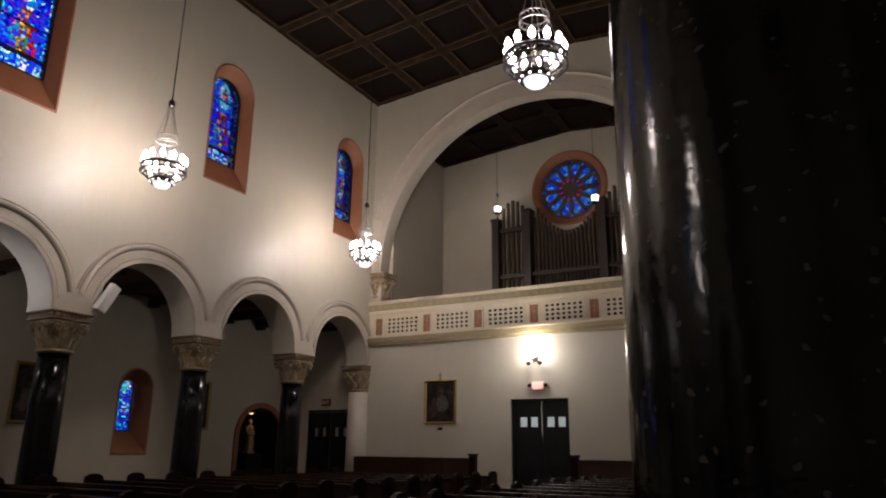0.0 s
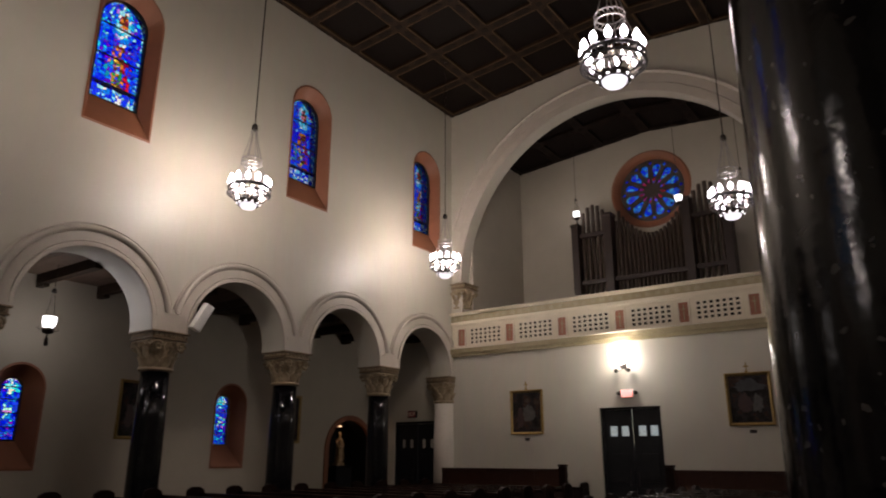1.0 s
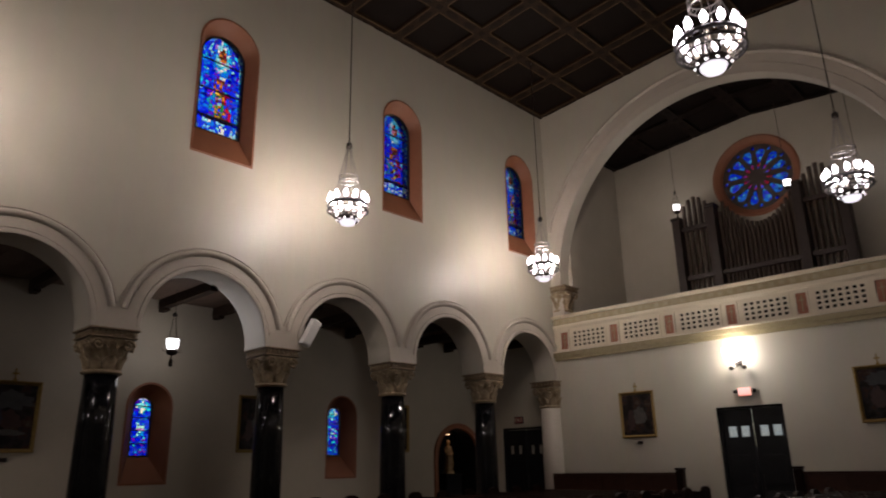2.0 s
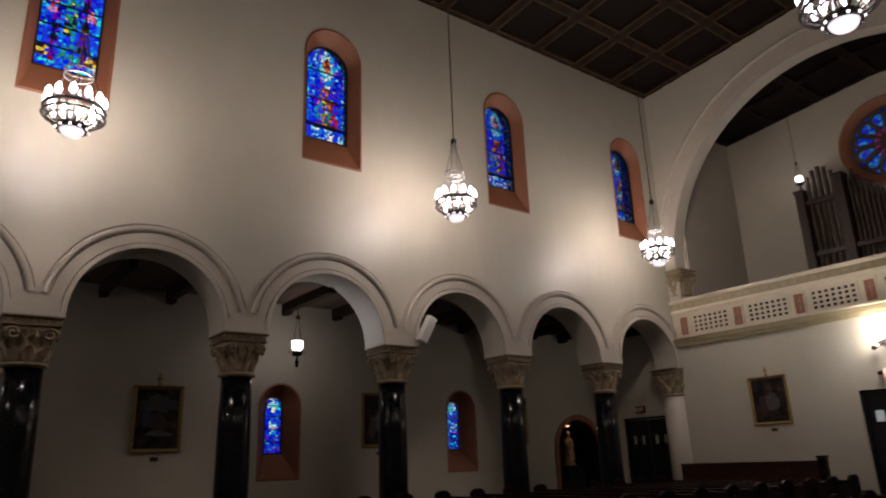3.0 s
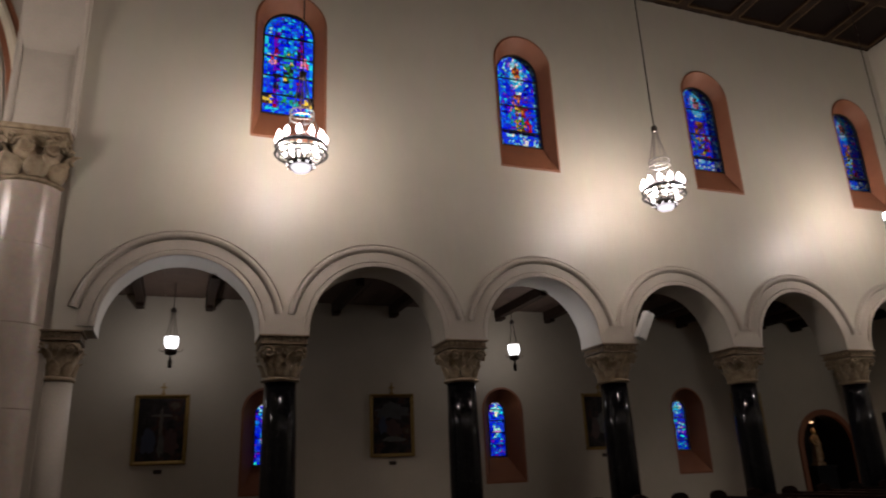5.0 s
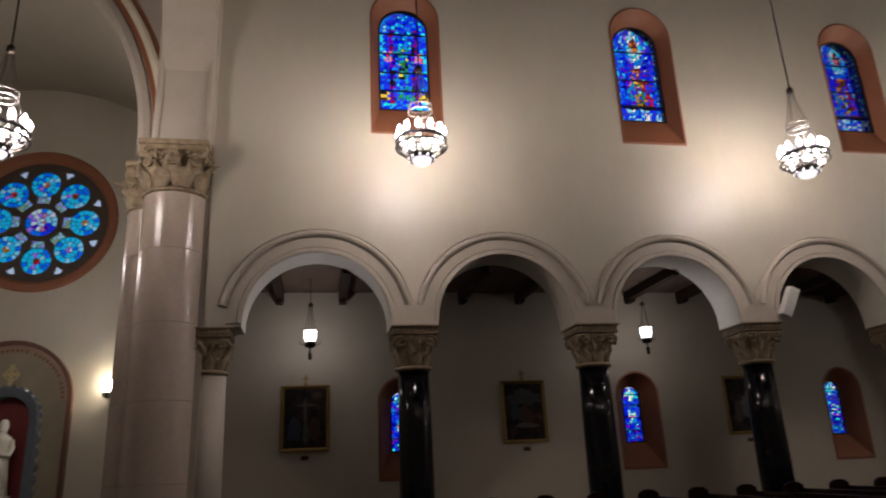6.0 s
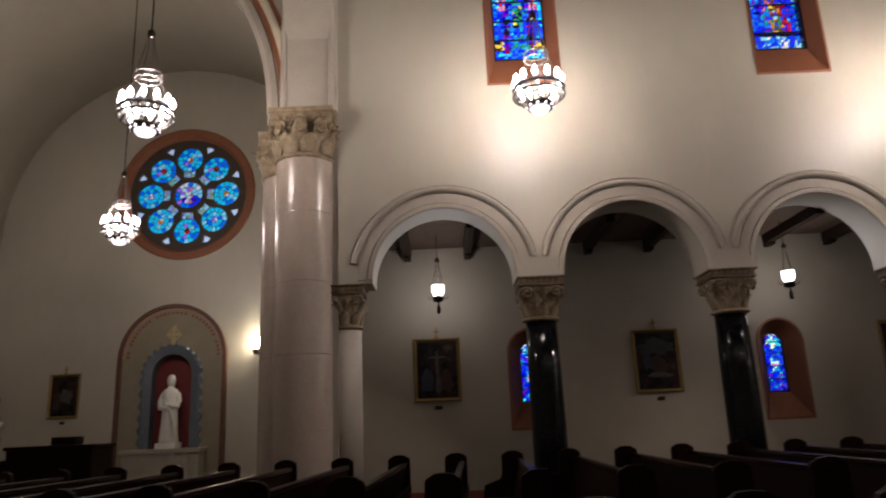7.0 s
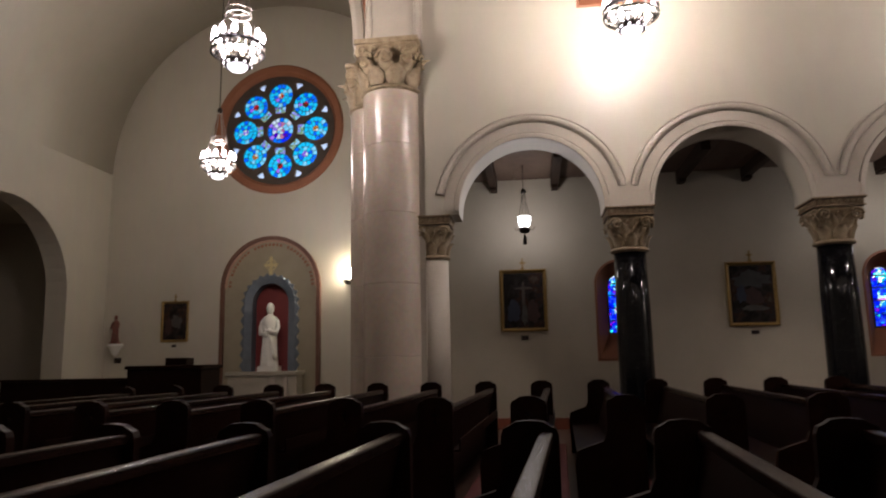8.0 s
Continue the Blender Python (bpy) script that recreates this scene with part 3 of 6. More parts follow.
for y in AISLE_BEAMS:
    if first is None:
        first = thing("ceiling_beam", "dark timber beam under the aisle ceiling", "beam", "aisle beams", at=(0, y, 0))
        bm = bmesh.new()
        box(bm, XA, XB, -0.085, 0.085, 5.27, 5.49, 0.012)
        part("beam", bm, BEAM, first)
        bm = bmesh.new()
        box(bm, XA, XA + 0.32, -0.075, 0.075, 5.20, 5.268, 0.02)
        part("bracket", bm, BEAM, first)
    else:
        copy_thing(first, pose(0, y, 0))

# transept
bm = bmesh.new()
NC, NS, NR = -9.86, 3.95, 1.62
plate(bm, [(TY - TR, 0), (TY + TR, 0), (TY + TR, 14.2), (TY - TR, 14.2)], [circle(-9.72, 9.33, 2.02), arched(-10.62, -9.02, 1.25, 3.55)], along_x(TX), 0.5)
setting(part("wall_transept", bm, PLASTER), "cream plaster transept wall with a rose window", "wall")
bm = bmesh.new()
rows = []
for x in (TX - 0.2, XB):
    rows.append([bm.verts.new((x, TY + TR * math.cos(math.pi * i / 48), TZ + TR * math.sin(math.pi * i / 48))) for i in range(49)])
rows2 = [[bm.verts.new((v.co.x, TY + (v.co.y - TY) * 1.06, TZ + (v.co.z - TZ) * 1.06)) for v in r] for r in rows]
edged(rows, bm), edged(rows2, bm)
for k in (0, 1):
    for i in range(48):
        bm.faces.new((rows[k][i], rows[k][i + 1], rows2[k][i + 1], rows2[k][i]))
setting(part("ceiling_transept", bm, PLASTER, smooth=True), "cream plaster barrel vault of the transept", "ceiling")
bm = bmesh.new()
plate(bm, [(TX, 0), (-14.9, 0), (-14.9, 8.6), (TX, 8.6)],
      [arched(-21.5, -16.3, 0.05, 3.7)], along_y(TY - TR, -1), 0.7)
setting(part("wall_transept_south", bm, PLASTER), "cream plaster transept wall with an arched opening", "wall")
bm = bmesh.new()
box(bm, TX - 0.5, XA - 0.5, TY + TR + 0.002, TY + TR + 0.4, 0, 8.6)
box(bm, XA - 0.5, XB, TY + TR + 0.002, TY + TR + 0.4, 5.76, 8.6)
setting(part("wall_transept_north", bm, PLASTER), "cream plaster transept side wall", "wall")
bm = bmesh.new()
box(bm, -24, -14, -20.6, -20.3, 0, 7)
setting(part("wall_chapel", bm, PLASTER_SHADED), "plain grey cream chapel wall", "wall")
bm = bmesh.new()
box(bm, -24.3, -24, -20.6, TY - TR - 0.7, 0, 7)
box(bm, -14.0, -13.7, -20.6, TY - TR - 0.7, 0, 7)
setting(part("wall_chapel_sides", bm, PLASTER_SHADED), "plain chapel side walls", "wall")
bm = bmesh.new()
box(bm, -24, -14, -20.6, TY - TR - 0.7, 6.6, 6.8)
setting(part("ceiling_chapel", bm, PLASTER_SHADED), "plain plaster chapel ceiling", "ceiling")

# crossing: arches on the piers, walls and vault round it
CAPZ0, CAPZ1 = 6.28, 7.55
bm = bmesh.new()
R2 = 5.2
pts = [(-16.6, 7.4), (TY - R2, 7.4)] + [(TY - R2 * math.cos(math.pi * i / 40), 7.6 + R2 * math.sin(math.pi * i / 40)) for i in range(41)] + [(TY + R2, 7.4), (-3.9, 7.4), (-3.9, 17), (-16.6, 17)]
plate(bm, pts, [], along_x(-14.25), 0.62)
setting(part("wall_crossing_west", bm, STONE), "stone wall of the crossing over a great arch", "wall")
bm = bmesh.new()
sweep_arc(bm, TY, 7.6, [(R2 + 0.002, 0.02), (R2 + 0.002, -0.04), (R2 + 0.1, -0.07), (R2 + 0.22, -0.04), (R2 + 0.22, 0.02)], along_x(-14.25), 64)
setting(part("trim_transept_arch", bm, STONE), "stone moulding round the transept arch", "arch moulding")
bm = bmesh.new()
sweep_arc(bm, TY, 7.6, [(R2 + 0.26, 0.02), (R2 + 0.26, -0.015), (R2 + 0.62, -0.015), (R2 + 0.62, 0.02)], along_x(-14.25), 64)
setting(part("trim_painted_band", bm, TERRA), "red painted band above the transept arch", "painted band")
bm = bmesh.new()
sweep_arc(bm, TY, 7.6, [(R2 + 0.36, 0.0), (R2 + 0.36, -0.05), (R2 + 0.46, -0.07), (R2 + 0.52, -0.05), (R2 + 0.52, 0.0)], along_x(-14.25), 64)
setting(part("trim_white_rib", bm, CREAM), "cream rib between the red bands", "arch moulding")
# the arch across the nave between nave and crossing
bm = bmesh.new()
half = CX - XW
pts = [(XW, 7.45)] + [(CX - half * math.cos(math.pi * i / 40), 7.6 + half * math.sin(math.pi * i / 40)) for i in range(41)] + [(XR, 7.45), (XR + 0.9, 7.45), (XR + 0.9, 17), (XW - 0.75, 17), (XW - 0.75, 7.45)]
plate(bm, pts, [], along_y(-3.34, -1), 0.95)
setting(part("wall_crossing_arch", bm, STONE), "stone arch between nave and crossing", "wall")
bm = bmesh.new()
box(bm, XW - 1, 4, -22, -3.3, 17, 17.3)
setting(part("ceiling_crossing", bm, PLASTER_SHADED), "plain plaster ceiling over the crossing", "ceiling")
bm = bmesh.new()
box(bm, -14.0, 4, -20.6, -20.3, 0, 17)
setting(part("wall_chancel", bm, PLASTER), "plain plaster wall behind the chancel", "wall")
bm = bmesh.new()
box(bm, 2.8, 3.1, -20.3, -3.3, 0, 17)
box(bm, XRA, 3.1, -3.3, -3.0, 0, 17)
setting(part("wall_crossing_east", bm, PLASTER), "plain plaster wall of the crossing", "wall")
bm = bmesh.new()
box(bm, XRB, XRA + 0.3, BY, BY + 0.4, 0, 5.76)
setting(part("wall_north_east_aisle", bm, PLASTER_SHADED), "plain plaster aisle end wall", "wall")
bm = bmesh.new()
box(bm, -14.9, -14.0, -20.3, -15.75, 0, 17)
box(bm, -14.9, -14.25, -15.7, -15.2, 0, 7.4)
setting(part("wall_crossing_pier", bm, STONE), "plain stone pier of the crossing", "wall")

# ---------- archivolts of the arcade ----------
first = None
for c in ARCH_Y:
    if first is None:
        first = thing("arch_moulding", "moulded stone archivolt of an arcade arch", "arch moulding", "arcade archivolts", at=(XW, c, 0))
        p = lambda u, v, w: (w, u, v)
        bm = bmesh.new()
        sweep_arc(bm, 0, SPRING, [(RAD - 0.012, -0.01), (RAD - 0.012, 0.045), (RAD + 0.0, 0.06), (RAD + 0.065, 0.06), (RAD + 0.075, 0.05), (RAD + 0.075, -0.01)], p, 48)
        part("inner_fillet", bm, STONE, first)
        bm = bmesh.new()
        sweep_arc(bm, 0, SPRING, [(RAD + 0.082, -0.01), (RAD + 0.082, 0.012), (RAD + 0.095, 0.034), (RAD + 0.272, 0.034), (RAD + 0.272, -0.01)], p, 48)
        part("inner_band", bm, STONE, first)
        bm = bmesh.new()
        sweep_arc(bm, 0, SPRING, [(RAD + 0.276, -0.01), (RAD + 0.276, 0.008), (RAD + 0.292, 0.022), (RAD + 0.300, 0.062), (RAD + 0.330, 0.092), (RAD + 0.365, 0.098), (RAD + 0.400, 0.082), (RAD + 0.412, 0.04), (RAD + 0.418, 0.014),
                                  (RAD + 0.428, 0.014), (RAD + 0.432, 0.042), (RING - 0.003, 0.042), (RING - 0.003, -0.01)], p, 48, 10.7, 169.3)
        part("outer_roll", bm, STONE, first)
    else:
        copy_thing(first, pose(XW, c, 0))


first = None
for k in range(5):
    if first is None:
        first = thing("impost_block", "plain stone impost block above a capital", "impost", "imposts", at=(XW, COL0, 0))
        bm = bmesh.new()
        pts = [(-0.425, 4.1), (0.425, 4.1), (0.425, 4.22), (0.30, 4.40), (0.0, 4.56), (-0.30, 4.40), (-0.425, 4.22)]
        plate(bm, pts, [], lambda u, v, w: (0.053 - w, u, v), 0.06)
        part("block", bm, STONE, first)
    else:
        copy_thing(first, pose(XW, COL0 + BAY * k, 0))

# ---------- columns ----------
def leaf(bm, at, out, side, w, h, curl):
    """One carved leaf: a ribbed tongue that curls outwards at its tip."""
    rows = []
    up = Vector((0, 0, 1))
    for i in range(6):
        t = i / 5
        wide = w * (0.75 + 0.5 * math.sin(math.pi * min(t * 1.1, 1))) * (1 - 0.75 * t ** 3)
        d = 0.012 + curl * t ** 2.2
        z = h * (t - 0.22 * max(0, t - 0.75) * 4 * t)
        row = []
        for j, (s, rib) in enumerate(((-1, -0.012), (-0.5, 0.010), (0, 0.022), (0.5, 0.010), (1, -0.012))):
            row.append(bm.verts.new(at + side * (wide * s) + out * (d + rib) + up * z))
        rows.append(row)
    edged(rows, bm)
    base = [[bm.verts.new(v.co - out * 0.035) for v in r] for r in rows]
    edged(base, bm)
    for i in range(5):
        bm.faces.new((rows[i][0], rows[i + 1][0], base[i + 1][0], base[i][0]))
        bm.faces.new((rows[i][4], rows[i + 1][4], base[i + 1][4], base[i][4]))
    bm.faces.new((rows[5][0], rows[5][1], rows[5][2], rows[5][3], rows[5][4], base[5][4], base[5][3], base[5][2], base[5][1], base[5][0]))


def spiral(bm, at, out, side, r, turns=1.4, thick=0.022, flip=1):
    up = Vector((0, 0, 1))
    pts = []
    for i in range(18):
        a = 2 * math.pi * turns * i / 17
        q = r * (1 - 0.8 * i / 17)
        pts.append(at + side * (flip * q * math.cos(a)) + up * (q * math.sin(a)) + out * 0.015 * i / 17)
    tube(bm, pts, thick, 6)


def capital(parent, z0, z1, r, top, sides=8):
    """A carved capital: bell, two tiers of leaves, corner volutes and a heavy abacus."""
    h = z1 - z0
    bm = bmesh.new()
    lathe(bm, [(r * 1.0, z0), (r * 1.16, z0 + 0.02), (r * 1.2, z0 + 0.045), (r * 1.12, z0 + 0.075), (r * 1.0, z0 + 0.085)], seg=28)
    part("astragal", bm, CARVED, parent, "rounded necking", smooth=True)
    bm = bmesh.new()
    n = 16
    rows = []
    for k in range(9):
        t = k / 8
        ring = []
        sq = t ** 1.6
        for i in range(n * 2):
            a = 2 * math.pi * i / (n * 2)
            rr = r * 1.02 + (top * 0.86 - r) * t ** 1.7
            c, s = math.cos(a), math.sin(a)
            m = max(abs(c), abs(s))
            k2 = (1 - sq) + sq * min(1 / m, 1.28) * 0.96
            ring.append(bm.verts.new((rr * k2 * c, rr * k2 * s, z0 + 0.085 + (h * 0.78 - 0.085) * t)))
        rows.append(ring)
    edged(rows, bm, True)
    bm.faces.new(rows[0]), bm.faces.new(rows[-1])
    part("bell", bm, CARVED, parent, smooth=True)
    bm = bmesh.new()
    for i in range(8):
        a = 2 * math.pi * i / 8
        o, s = Vector((math.cos(a), math.sin(a), 0)), Vector((-math.sin(a), math.cos(a), 0))
        leaf(bm, o * r * 1.03 + Vector((0, 0, z0 + 0.085)), o, s, 0.34 * r, h * 0.36, r * 0.46)
        a += math.pi / 8
        o, s = Vector((math.cos(a), math.sin(a), 0)), Vector((-math.sin(a), math.cos(a), 0))
        leaf(bm, o * r * 1.04 + Vector((0, 0, z0 + 0.17 * h + 0.085)), o, s, 0.30 * r, h * 0.44, r * 0.66)
    part("leaves", bm, CARVED, parent, "carved leaves", smooth=True)
    bm = bmesh.new()
    for i in range(4):
        a = math.pi / 4 + math.pi / 2 * i
        o = Vector((math.cos(a), math.sin(a), 0))
        for da in (-0.42, 0.42):
            b = a + da
            f = round(b / (math.pi / 2)) * math.pi / 2
            out = Vector((math.cos(f), math.sin(f), 0))
            sd = Vector((-math.sin(f), math.cos(f), 0))
            p = out * top * 0.86 + sd * (top * 0.6 * (1 if (o.dot(sd)) > 0 else -1)) + Vector((0, 0, z0 + h * 0.62))
            spiral(bm, p, out, sd, top * 0.27, flip=1 if o.dot(sd) > 0 else -1, thick=top * 0.055)
    for i in range(4):
        f = math.pi / 2 * i
        out, sd = Vector((math.cos(f), math.sin(f), 0)), Vector((-math.sin(f), math.cos(f), 0))
        for k in range(7):
            a = math.pi * (k / 6)
            leaf(bm, out * top * 0.80 + sd * (0.14 * top * math.cos(a)) + Vector((0, 0, z0 + h * (0.56 + 0.05 * math.sin(a)))), out, sd, top * 0.05, h * 0.14, top * 0.10)
    part("volute", bm, CARVED, parent, "carved corner volutes", smooth=True)
    bm = bmesh.new()
    box(bm, -top * 0.95, top * 0.95, -top * 0.95, top * 0.95, z0 + h * 0.79, z0 + h * 0.825, 0.01)
    box(bm, -top * 0.90, top * 0.90, -top * 0.90, top * 0.90, z0 + h * 0.826, z0 + h * 0.955, 0.012)
    box(bm, -top, top, -top, top, z0 + h * 0.957, z1, 0.01)
    part("abacus", bm, ABACUS, parent, "brown moulded slab")
    bm = bmesh.new()
    for i in range(4):
        f = math.pi / 2 * i
        out, sd = Vector((math.cos(f), math.sin(f), 0)), Vector((-math.sin(f), math.cos(f), 0))
        leaf(bm, out * top * 0.66 + Vector((0, 0, z0 + h * 0.44)), out, sd, top * 0.16, h * 0.36, top * 0.24)
        for q in (-1, 1):
            leaf(bm, out * top * 0.70 + sd * q * top * 0.36 + Vector((0, 0, z0 + h * 0.40)), (out + sd * q * 0.5).normalized(), sd, top * 0.12, h * 0.30, top * 0.26)
    part("mask_leaf", bm, CARVED, parent, "projecting carved leaf clusters", smooth=True)
    bm = bmesh.new()
    m = 7
    for i in range(4):
        f = math.pi / 2 * i
        out, sd = Vector((math.cos(f), math.sin(f), 0)), Vector((-math.sin(f), math.cos(f), 0))
        for k in range(m):
            p = out * (top * 0.905) + sd * (top * 1.72 * ((k + 0.5) / m - 0.5)) + Vector((0, 0, z0 + h * 0.89))
            spiral(bm, p, out, sd, h * 0.05, thick=h * 0.013)
    part("scroll_frieze", bm, CARVED, parent, "carved scrolls along the abacus", smooth=True)


def column(at, group):
    ob = thing("column", "polished black marble column with a carved stone capital", "column", group, at=at)
    bm = bmesh.new()
    lathe(bm, [(0.305, 0.32), (0.305, 0.6), (0.302, 1.5), (0.292, 2.4), (0.275, 3.32)], seg=64)
    part("shaft", bm, MARBLE, ob, "polished black marble shaft", smooth=True)
    bm = bmesh.new()
    lathe(bm, [(0.40, 0.14), (0.42, 0.17), (0.41, 0.22), (0.34, 0.24), (0.35, 0.28), (0.34, 0.32), (0.30, 0.325)], seg=32)
    box(bm, -0.44, 0.44, -0.44, 0.44, 0, 0.14, 0.01)
    part("base", bm, STONE, ob, "moulded stone base")
    capital(ob, 3.31, 4.098, 0.285, 0.43)
    return ob


c0 = column((XE + 0.05, COL0, 0), "arcade columns")
for k in range(1, 5):
    copy_thing(c0, pose(XE + 0.05, COL0 + BAY * k, 0))
for k in range(0, 5):
    copy_thing(c0, pose(XRE, COL0 + BAY * k, 0))


def respond(at, label, wide=1.0):
    ob = thing("respond", label, "half column", "responds", at=at)
    bm = bmesh.new()
    lathe(bm, [(0.28 * wide, 0.2), (0.28 * wide, 1.6), (0.27 * wide, 3.3)], seg=32)
    part("shaft", bm, STONE, ob, smooth=True)
    bm = bmesh.new()
    box(bm, -0.4, 0.4, -0.4, 0.4, 0, 0.2, 0.02)
    part("base", bm, STONE, ob)
    capital(ob, 3.30, 4.098, 0.26 * wide, 0.37 * wide)
    return ob


respond((XE + 0.05, -3.2, 0), "pale stone half column with a carved capital")
respond((XE + 0.08, 17.18, 0), "stout pale stone half column with a carved capital", 1.22)

# ---------- great pier of the crossing ----------
pier = thing("crossing_pier", "polished pale stone compound pier with carved capitals", "pier", at=(0, 0, 0))
for cx, cy, r, zt, nm in ((-14.22, -3.93, 0.55, CAPZ0 + 0.16, "shaft"), (-14.60, -4.37, 0.45, CAPZ0, "shaft")):
    z = 0.3
    k = 0
    while z < zt - 0.01:
        z2 = min(z + 1.28, zt)
        bm = bmesh.new()
        lathe(bm, [(r - 0.004, z + 0.002), (r, z + 0.006), (r, z2 - 0.006), (r - 0.004, z2 - 0.002)], at=(cx, cy), seg=64)
        part("drum", bm, POLISHED, pier, smooth=False)
        z, k = z2, k + 1
    bm = bmesh.new()
    lathe(bm, [(r + 0.12, 0), (r + 0.12, 0.16), (r + 0.06, 0.2), (r + 0.05, 0.27), (r, 0.3)], at=(cx, cy), seg=48)
    part("base", bm, POLISHED, pier)
bm = bmesh.new()
box(bm, -15.1, XW - 0.03, -4.45, -3.301, 0, 7.4)
part("core", bm, STONE, pier)


def great_capital(cx, cy, r, z0, z1, top):
    holder = part("capital", box(bmesh.new(), cx - top, cx + top, cy - top, cy + top, z1 - 0.1, z1, 0.02), CARVED, pier, "deeply carved stone capital")
    h = z1 - z0
    bm = bmesh.new()
    lathe(bm, [(r + 0.0, z0), (r + 0.05, z0 + 0.03), (r + 0.03, z0 + 0.07), (r * 0.97, z0 + 0.09), (r * 0.97, z0 + 0.5 * h), (r * 1.02, z1 - 0.36), (top * 0.9, z1 - 0.3)], at=(cx, cy), seg=40)
    part("bell", bm, CARVED, holder, smooth=True)
    bm = bmesh.new()
    box(bm, cx - top * 0.95, cx + top * 0.95, cy - top * 0.95, cy + top * 0.95, z1 - 0.36, z1 - 0.102, 0.02)
    part("abacus", bm, CARVED, holder)
    bm = bmesh.new()
    for i in range(10):
        a = 2 * math.pi * (i + 0.5) / 10
        o, s = Vector((math.cos(a), math.sin(a), 0)), Vector((-math.sin(a), math.cos(a), 0))
        leaf(bm, Vector((cx, cy, z0 + 0.09)) + o * r * 1.02, o, s, 0.16, h * 0.40, 0.17)
        a += math.pi / 10
        o, s = Vector((math.cos(a), math.sin(a), 0)), Vector((-math.sin(a), math.cos(a), 0))
        leaf(bm, Vector((cx, cy, z0 + h * 0.28)) + o * r * 1.03, o, s, 0.13, h * 0.44, 0.24)
        spiral(bm, Vector((cx, cy, z0 + h * 0.58)) + o * r * 1.2, o, s, 0.17, thick=0.034, flip=(-1) ** i)
    part("foliage", bm, CARVED, holder, smooth=True)
    bm = bmesh.new()
    for i in range(4):
        f = math.pi / 2 * i
        out, sd = Vector((math.cos(f), math.sin(f), 0)), Vector((-math.sin(f), math.cos(f), 0))
        for k in range(5):
            p = Vector((cx, cy, z1 - 0.23)) + out * top * 0.96 + sd * (top * 1.85 * ((k + 0.5) / 5 - 0.5))
            spiral(bm, p, out, sd, 0.085, thick=0.02)
    part("scroll_frieze", bm, CARVED, holder, smooth=True)


great_capital(-14.22, -3.93, 0.55, CAPZ0 + 0.16, 7.42, 0.6)
great_capital(-14.62, -4.37, 0.45, CAPZ0, 7.20, 0.47)
bm = bmesh.new()
box(bm, -14.9, -13.86, -4.36, -3.301, 7.42, 17.0)
for dy in (-4.30, -3.38):
    tube(bm, [(-13.86, dy, 7.42), (-13.86, dy, 17.0)], 0.06, 8)
part("upper_pilaster", bm, STONE, pier, "plain stone pilaster rising from the capital")


# ---------- windows ----------
def splay_window(name, y, x, half, z0, zs, glass, depth, g_half, gz0, gzs, label, bars, cell, s=-1):
    """A round-headed stained window in a splayed, painted reveal."""
    ob = setting(thing(name, label, "window", at=(x, y, 0)), label, "window")
    n = 24
    front = arched(-half, half, z0, zs, n)
    back = arched(-g_half, g_half, gz0, gzs, n)
    bm = bmesh.new()
    rows = [[bm.verts.new((0.012, u, v)) for u, v in arched(-half - 0.045, half + 0.045, z0 - 0.045, zs, n)],
            [bm.verts.new((0.02, u, v)) for u, v in front],
            [bm.verts.new((s * depth, u, v)) for u, v in back],
            [bm.verts.new((s * (depth + 0.1), u, v)) for u, v in back]]
    edged(rows, bm, True)
    part("reveal", bm, TERRA, ob, "terracotta painted splayed reveal")
    bm = bmesh.new()
    fr = arched(-g_half, g_half, gz0, gzs, n)
    fi = arched(-g_half + 0.03, g_half - 0.03, gz0 + 0.03, gzs, n)
    plate(bm, fr, [fi], lambda u, v, w: (s * (depth - 0.01 + w), u, v), 0.06)
    part("window_frame", bm, IRON, ob)
    top = gzs + g_half
    cuts = [gz0 + 0.03 + (top - 0.03 - gz0) * f for f in bars]
    for c in cuts:
        bm = bmesh.new()
        w = g_half - 0.03
        if c > gzs:
            w = math.sqrt(max(0.001, (g_half - 0.03) ** 2 - (c - gzs) ** 2))
        box(bm, s * (depth + 0.012) - 0.014, s * (depth + 0.012) + 0.014, -w, w, c - 0.012, c + 0.012)
        part("saddle_bar", bm, IRON, ob)
    edges_z = [gz0 + 0.03] + cuts + [top - 0.03]
    for a, b in zip(edges_z, edges_z[1:]):
        w = g_half - 0.03
        leaded("pane", ob, lambda z: w if z <= gzs else math.sqrt(max(1e-4, w * w - (z - gzs) ** 2)), a, b, gz0, top - gz0, glass, cell, lambda u, v, q: (s * (depth + 0.03 - q), u, v))
    return ob


for i, y in enumerate(WIN_Y):
    splay_window(f"window_{i + 1}", y, XW, WIN["half"], WIN["z0"], WIN["zs"], pillar_scheme if i == 0 else saint_scheme(i), 0.30, 0.52, 8.56, 10.42,
                 "tall round-headed blue stained glass window in a terracotta reveal", (0.15, 0.42, 0.72) if i != 0 else (0.18, 0.36, 0.55, 0.75), 0.066)
for i, y in enumerate(AW_Y):
    splay_window(f"window_{i + 5}", y, XA, 0.485, 1.46, 3.07, aisle_scheme, 0.36, 0.23, 2.0, 3.08,
                 "small round-headed blue stained glass window in a deep terracotta reveal", (0.2, 0.42, 0.64, 0.84), 0.055)


def rose_ring(bm, c, z, r0, r1, place, d0, d1):
    sweep_arc(bm, c, z, [(r0, d0), (r0, d1), (r1, d1), (r1, d0)], place, 64, 0, 360)


def pane_from(loop, place, d, glass, parent):
    bm = bmesh.new()
    bm.faces.new([bm.verts.new(place(u, v, d)) for u, v in loop])
    part("pane", bm, glass, parent)


